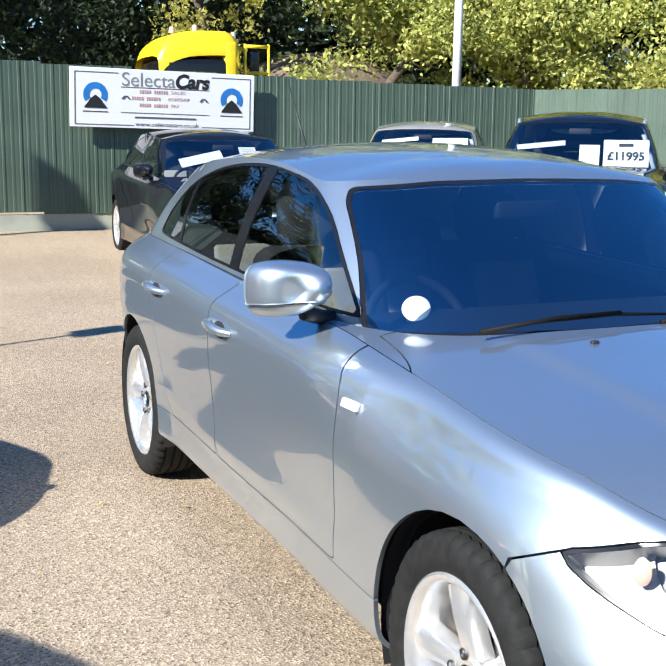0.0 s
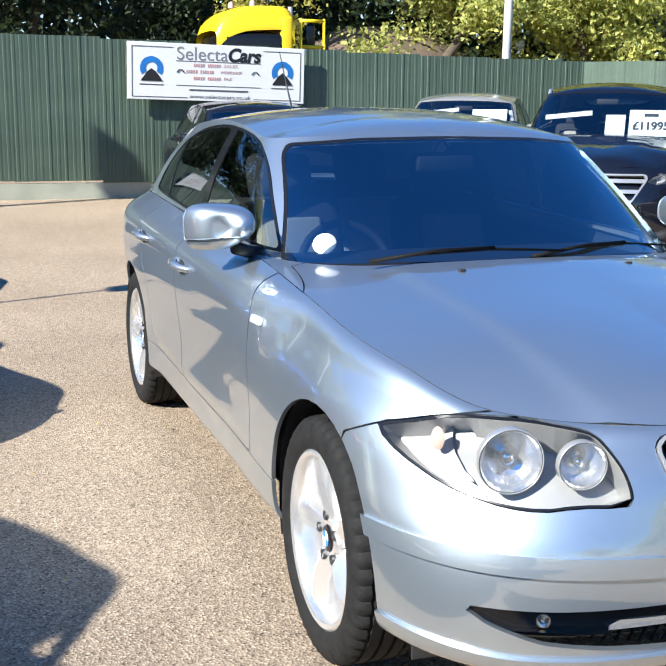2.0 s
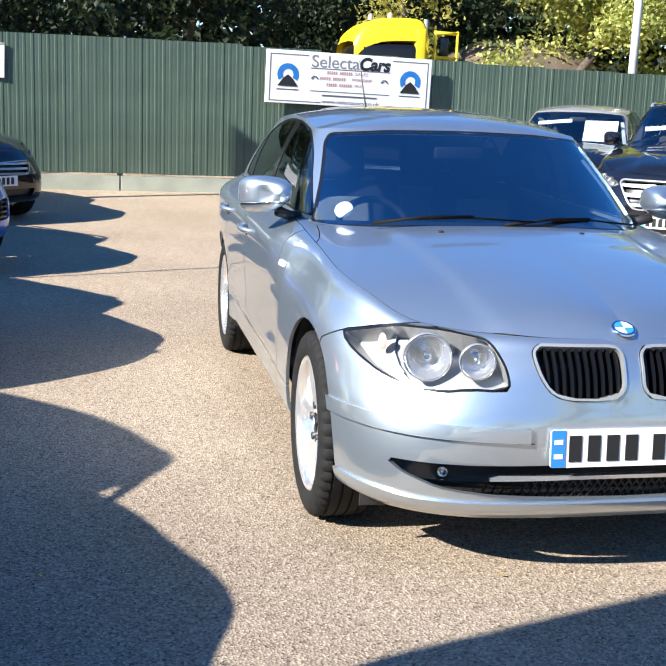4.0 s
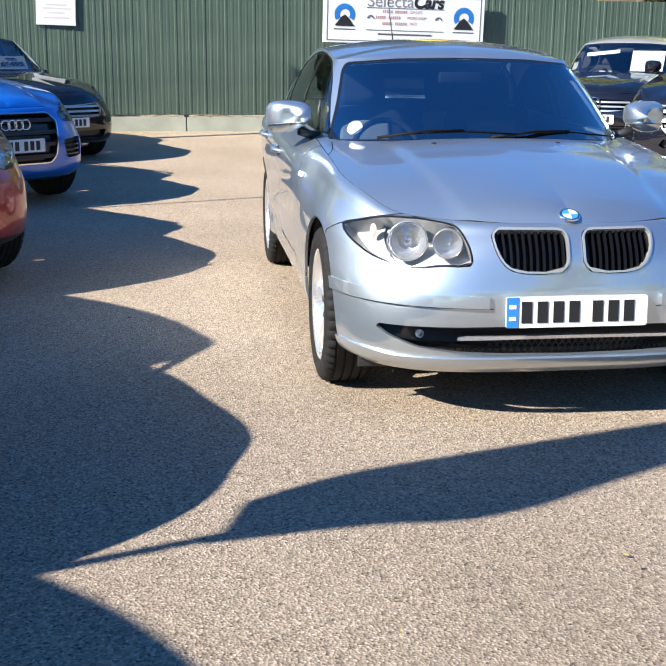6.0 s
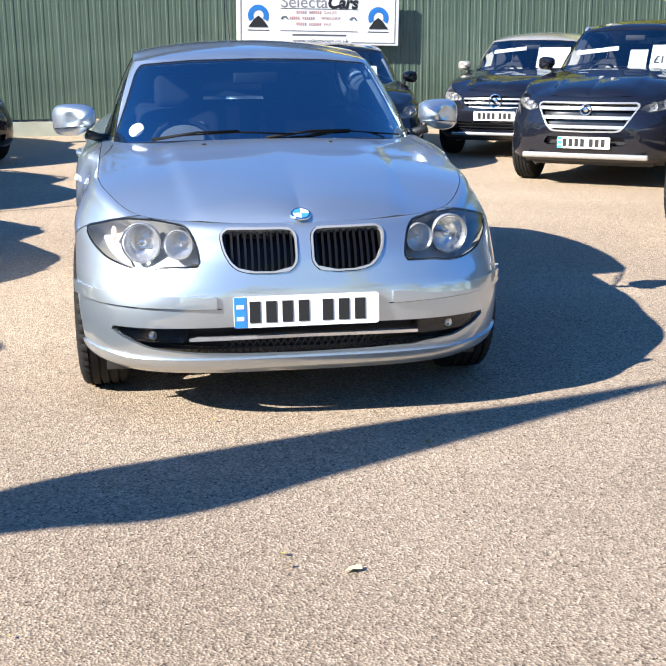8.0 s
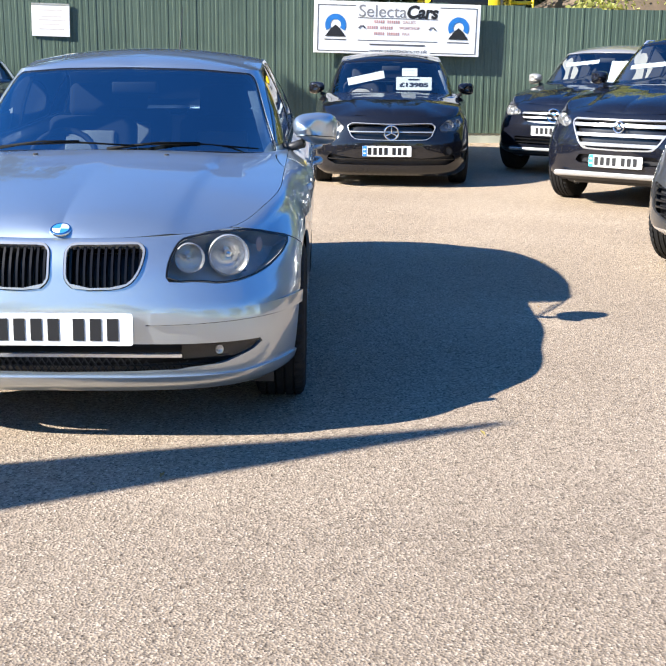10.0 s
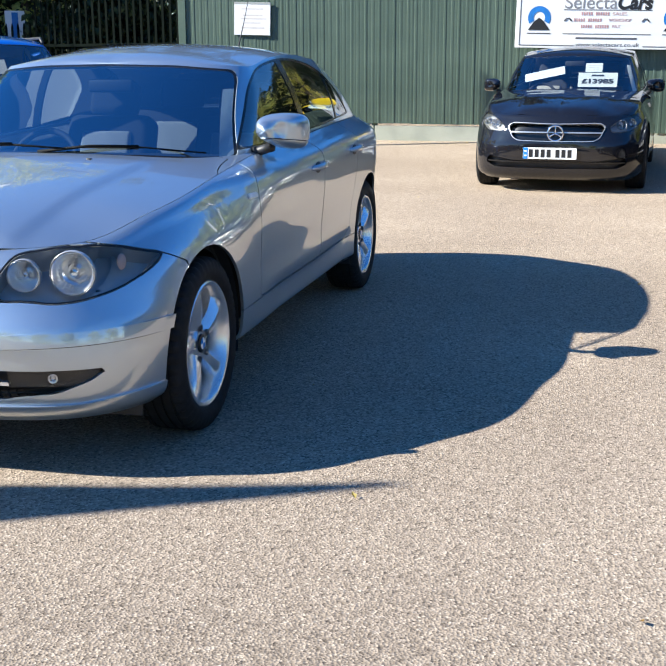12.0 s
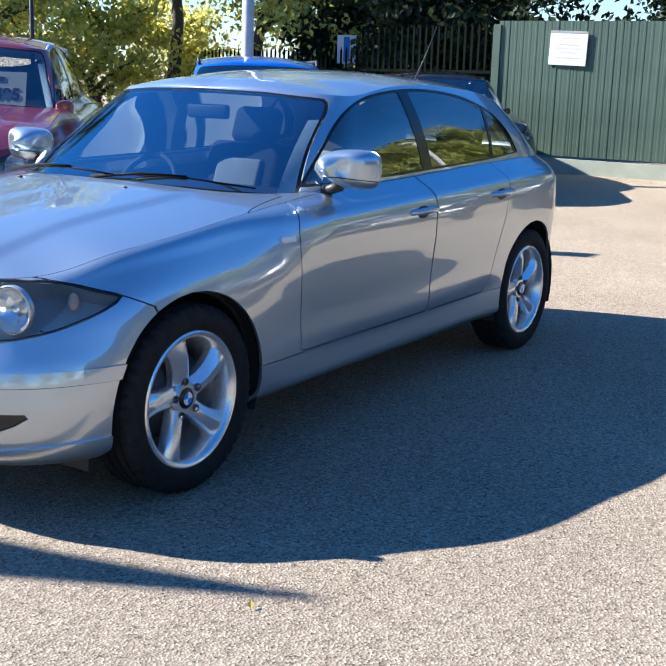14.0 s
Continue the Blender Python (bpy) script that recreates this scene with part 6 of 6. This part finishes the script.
car, cuts, *_ = other("crossover", m, "crossover_car", "dark red crossover with round chrome-ringed lamps", "red_paint", c, 1.02, 1.15, 0.02,
                      ([(0.46, 0.70), (0.48, 0.80), (0.60, 0.85), (0.74, 0.83), (0.76, 0.74), (0.66, 0.67), (0.53, 0.665)], 0.06),
                      ([(0.0, 0.73), (0.36, 0.72), (0.40, 0.65), (0.32, 0.54), (0, 0.53)], 0.03), ([(0, 0.42), (0.4, 0.43), (0.38, 0.33), (0, 0.32)], 0.02), low="black_plastic", folded=True)
front_face(car, cuts, c, 4, 0.016, lamps=((0.61, 0.755, 0.075), (0.0, 0.0, 0.0)), bowl="lamp_bowl")
for s in (-1, 1):
    b = lathe([(0.0, 0.062), (0.012, 0.060), (0.014, 0.050), (0.004, 0.046), (-0.01, 0.0)], 32, "z")
    bmesh.ops.transform(b, matrix=Matrix.Translation((s * 0.62, c["yf"] + 0.16, 0.47)) @ pose(0, 0, 0, 90, 0, 30 * s), verts=b.verts)
    part("fog_lamp", b, M["chrome"], car, "round chrome-ringed fog lamp")
    part("roof_rail", tube([(s * 0.59, 1.2, 1.46), (s * 0.60, 1.35, 1.53), (s * 0.60, 2.45, 1.52), (s * 0.585, 2.75, 1.43)], 0.017, 8), M["alloy"], car, "silver roof rail")
number_plate(car, pose(0, c["yf"] - 0.012, 0.49), band=None)
price_card(m, (0.26, 0.84, 1.20), (0.46, 0.30), "£12495", (-30, 0, 0))
for x, y, mt, fz in ((-3.36, -1.62, "grey_paint", 1.30), (-3.47, -4.87, "black_paint", 1.40)):
    c = stretched(BASE, 1.04, 1.0, fz, 0.02, corner=2.4, **SUV)
    m = pose(x, y, 0, 0, 0, 37 if y > -3 else 40)
    car, cuts, *_ = other("hatch", m, "hatchback_car", "tall parked car in the west row beside the flag", mt, c, 1.04, fz, 0.02,
                          ([(0.50, 0.70), (0.54, 0.78), (0.70, 0.81), (0.80, 0.80), (0.78, 0.74), (0.66, 0.69)], 0.03),
                          ([(0.0, 0.70), (0.40, 0.70), (0.42, 0.62), (0, 0.60)], 0.03), ([(0, 0.42), (0.5, 0.43), (0.48, 0.33), (0, 0.32)], 0.02), folded="hidden")
    front_face(car, cuts, c, 3, 0.01, lamps=((0.62, 0.74, 0.04), (0.72, 0.76, 0.03)))
    number_plate(car, pose(0, c["yf"] - 0.012, 0.50), band=None)

# yellow lorry cab behind the fence
M["yellow"] = surface("yellow_cab_paint", (0.80, 0.60, 0.012), (0.70, 0.50, 0.01), rough=0.35, scale=3, bump=0.02)
cab = thing("lorry_cab", pose(3.35, 16.2, 0.05) @ Matrix.Diagonal((0.80, 0.80, 0.965, 1)), "yellow lorry cab with amber beacons behind the fence", "truck")
prof = spline((-0.86, 2.58), (-0.80, 2.72), (-0.55, 2.90), (-0.1, 3.0), (0.45, 3.02), (0.68, 2.96), (0.76, 2.80))
rows = []
for x in np.linspace(-0.86, 0.76, 26):
    z = float(prof(x))
    rows.append([(x, y, z - d) for y, d in ((-0.95, 0.42), (-0.93, 0.12), (-0.80, 0.03), (-0.4, 0.0), (0.4, 0.0), (0.8, 0.03), (0.93, 0.12), (0.95, 0.42))])
part("roof", grid_skin(np.array(rows)).bm(), M["yellow"], cab, "rounded yellow roof")
part("body", box((1.60, 1.86, 1.6), (-0.05, 0, 1.2), 0.08, 3), M["yellow"], cab)
part("window", box((1.30, 1.90, 0.55), (-0.10, 0, 2.28), 0.10, 4), M["trim_black"], cab, "dark cab window")
part("rear_pillar", box((0.30, 1.91, 1.2), (0.60, 0, 2.25), 0.08, 3), M["yellow"], cab)
for x, y0 in ((0.05, -0.3), (-0.25, 0.3)):
    part("beacon", lathe([(3.0, 0.06), (3.09, 0.055), (3.12, 0.0)], 16, "z"), M["amber"], cab, "amber beacon").matrix_local = Matrix.Translation((x, y0, 0))
part("exhaust", tube([(0.86, -0.3, 1.2), (0.86, -0.3, 3.02)], 0.05, 10), M["pole_grey"], cab, "steel exhaust stack")
for x in (1.0, 1.5):
    part("guard_post", tube([(x, -0.6, 1.0), (x, -0.6, 2.82)], 0.03, 8), M["yellow"], cab)
for z in (2.78, 2.35):
    part("guard_bar", tube([(1.0, -0.6, z), (1.5, -0.6, z)], 0.03, 8), M["yellow"], cab)
part("guard_panel", box((0.2, 0.05, 0.45), (1.22, -0.55, 2.5), 0.03), M["trim_black"], cab, "dark mirror head")

heap = bmesh.new()
bmesh.ops.create_uvsphere(heap, u_segments=40, v_segments=20, radius=1.0)
for v in heap.verts:
    v.co = Vector((v.co.x * 3.2, v.co.y * 2.0, max(v.co.z, -0.05) * 2.95 + 0.1 * noise.noise(v.co * 4)))
bmesh.ops.translate(heap, vec=(7.0, 19.5, 0.0), verts=heap.verts)
M["earth"] = surface("bare_earth", (0.17, 0.125, 0.09), (0.09, 0.07, 0.05), rough=0.95, scale=3, fine=40, bump=0.6)
tagged(part("earth_mound", heap, M["earth"]), "low mound of bare brown earth behind the fence", "mound")

# small things on the ground
M["dry_leaf"] = leaf_mat("dry_leaves", (0.22, 0.12, 0.03), (0.60, 0.50, 0.16))
r = random.Random(3)
verts, faces = [], []
for i in range(900):
    x, y = r.uniform(-4.2, 7.5), 12.62 - abs(r.gauss(0, 0.22))
    if i % 12 == 0:
        x, y = r.uniform(-3, 3), r.uniform(-2.5, 12)
    q = Euler((r.uniform(-0.5, 0.5), r.uniform(-0.5, 0.5), r.uniform(0, 6.3))).to_matrix()
    k2 = r.uniform(0.012, 0.032)
    b = len(verts)
    for a2 in ((-0.5, 0, 0), (0, -0.3, 0.1), (0.5, 0, 0), (0, 0.3, 0.1)):
        verts.append(Vector((x, y, float(rise(y)) + 0.012)) + q @ (Vector(a2) * k2))
    faces.append((b, b + 1, b + 2, b + 3))
tagged(part("fallen_leaves", (verts, faces), M["dry_leaf"], smooth=False), "dry fallen leaves drifted along the fence foot", "leaves", kind="stuff")
b = bmesh.new()
b.faces.new([b.verts.new(q) for q in ((-0.03, -0.012, 0.004), (0.0, -0.02, 0.014), (0.035, -0.008, 0.006), (0.03, 0.014, 0.014), (-0.005, 0.02, 0.006))])
M["pale_leaf"] = surface("pale_yellow_leaf", (0.74, 0.66, 0.36), (0.6, 0.5, 0.2), rough=0.7, scale=60, fine=300)
lf = tagged(part("fallen_leaf", b, M["pale_leaf"]), "single yellow leaf lying on the tarmac", "leaf")
lf.location, lf.scale = (-0.045, -1.93, 0.004), (0.75, 0.75, 0.75)
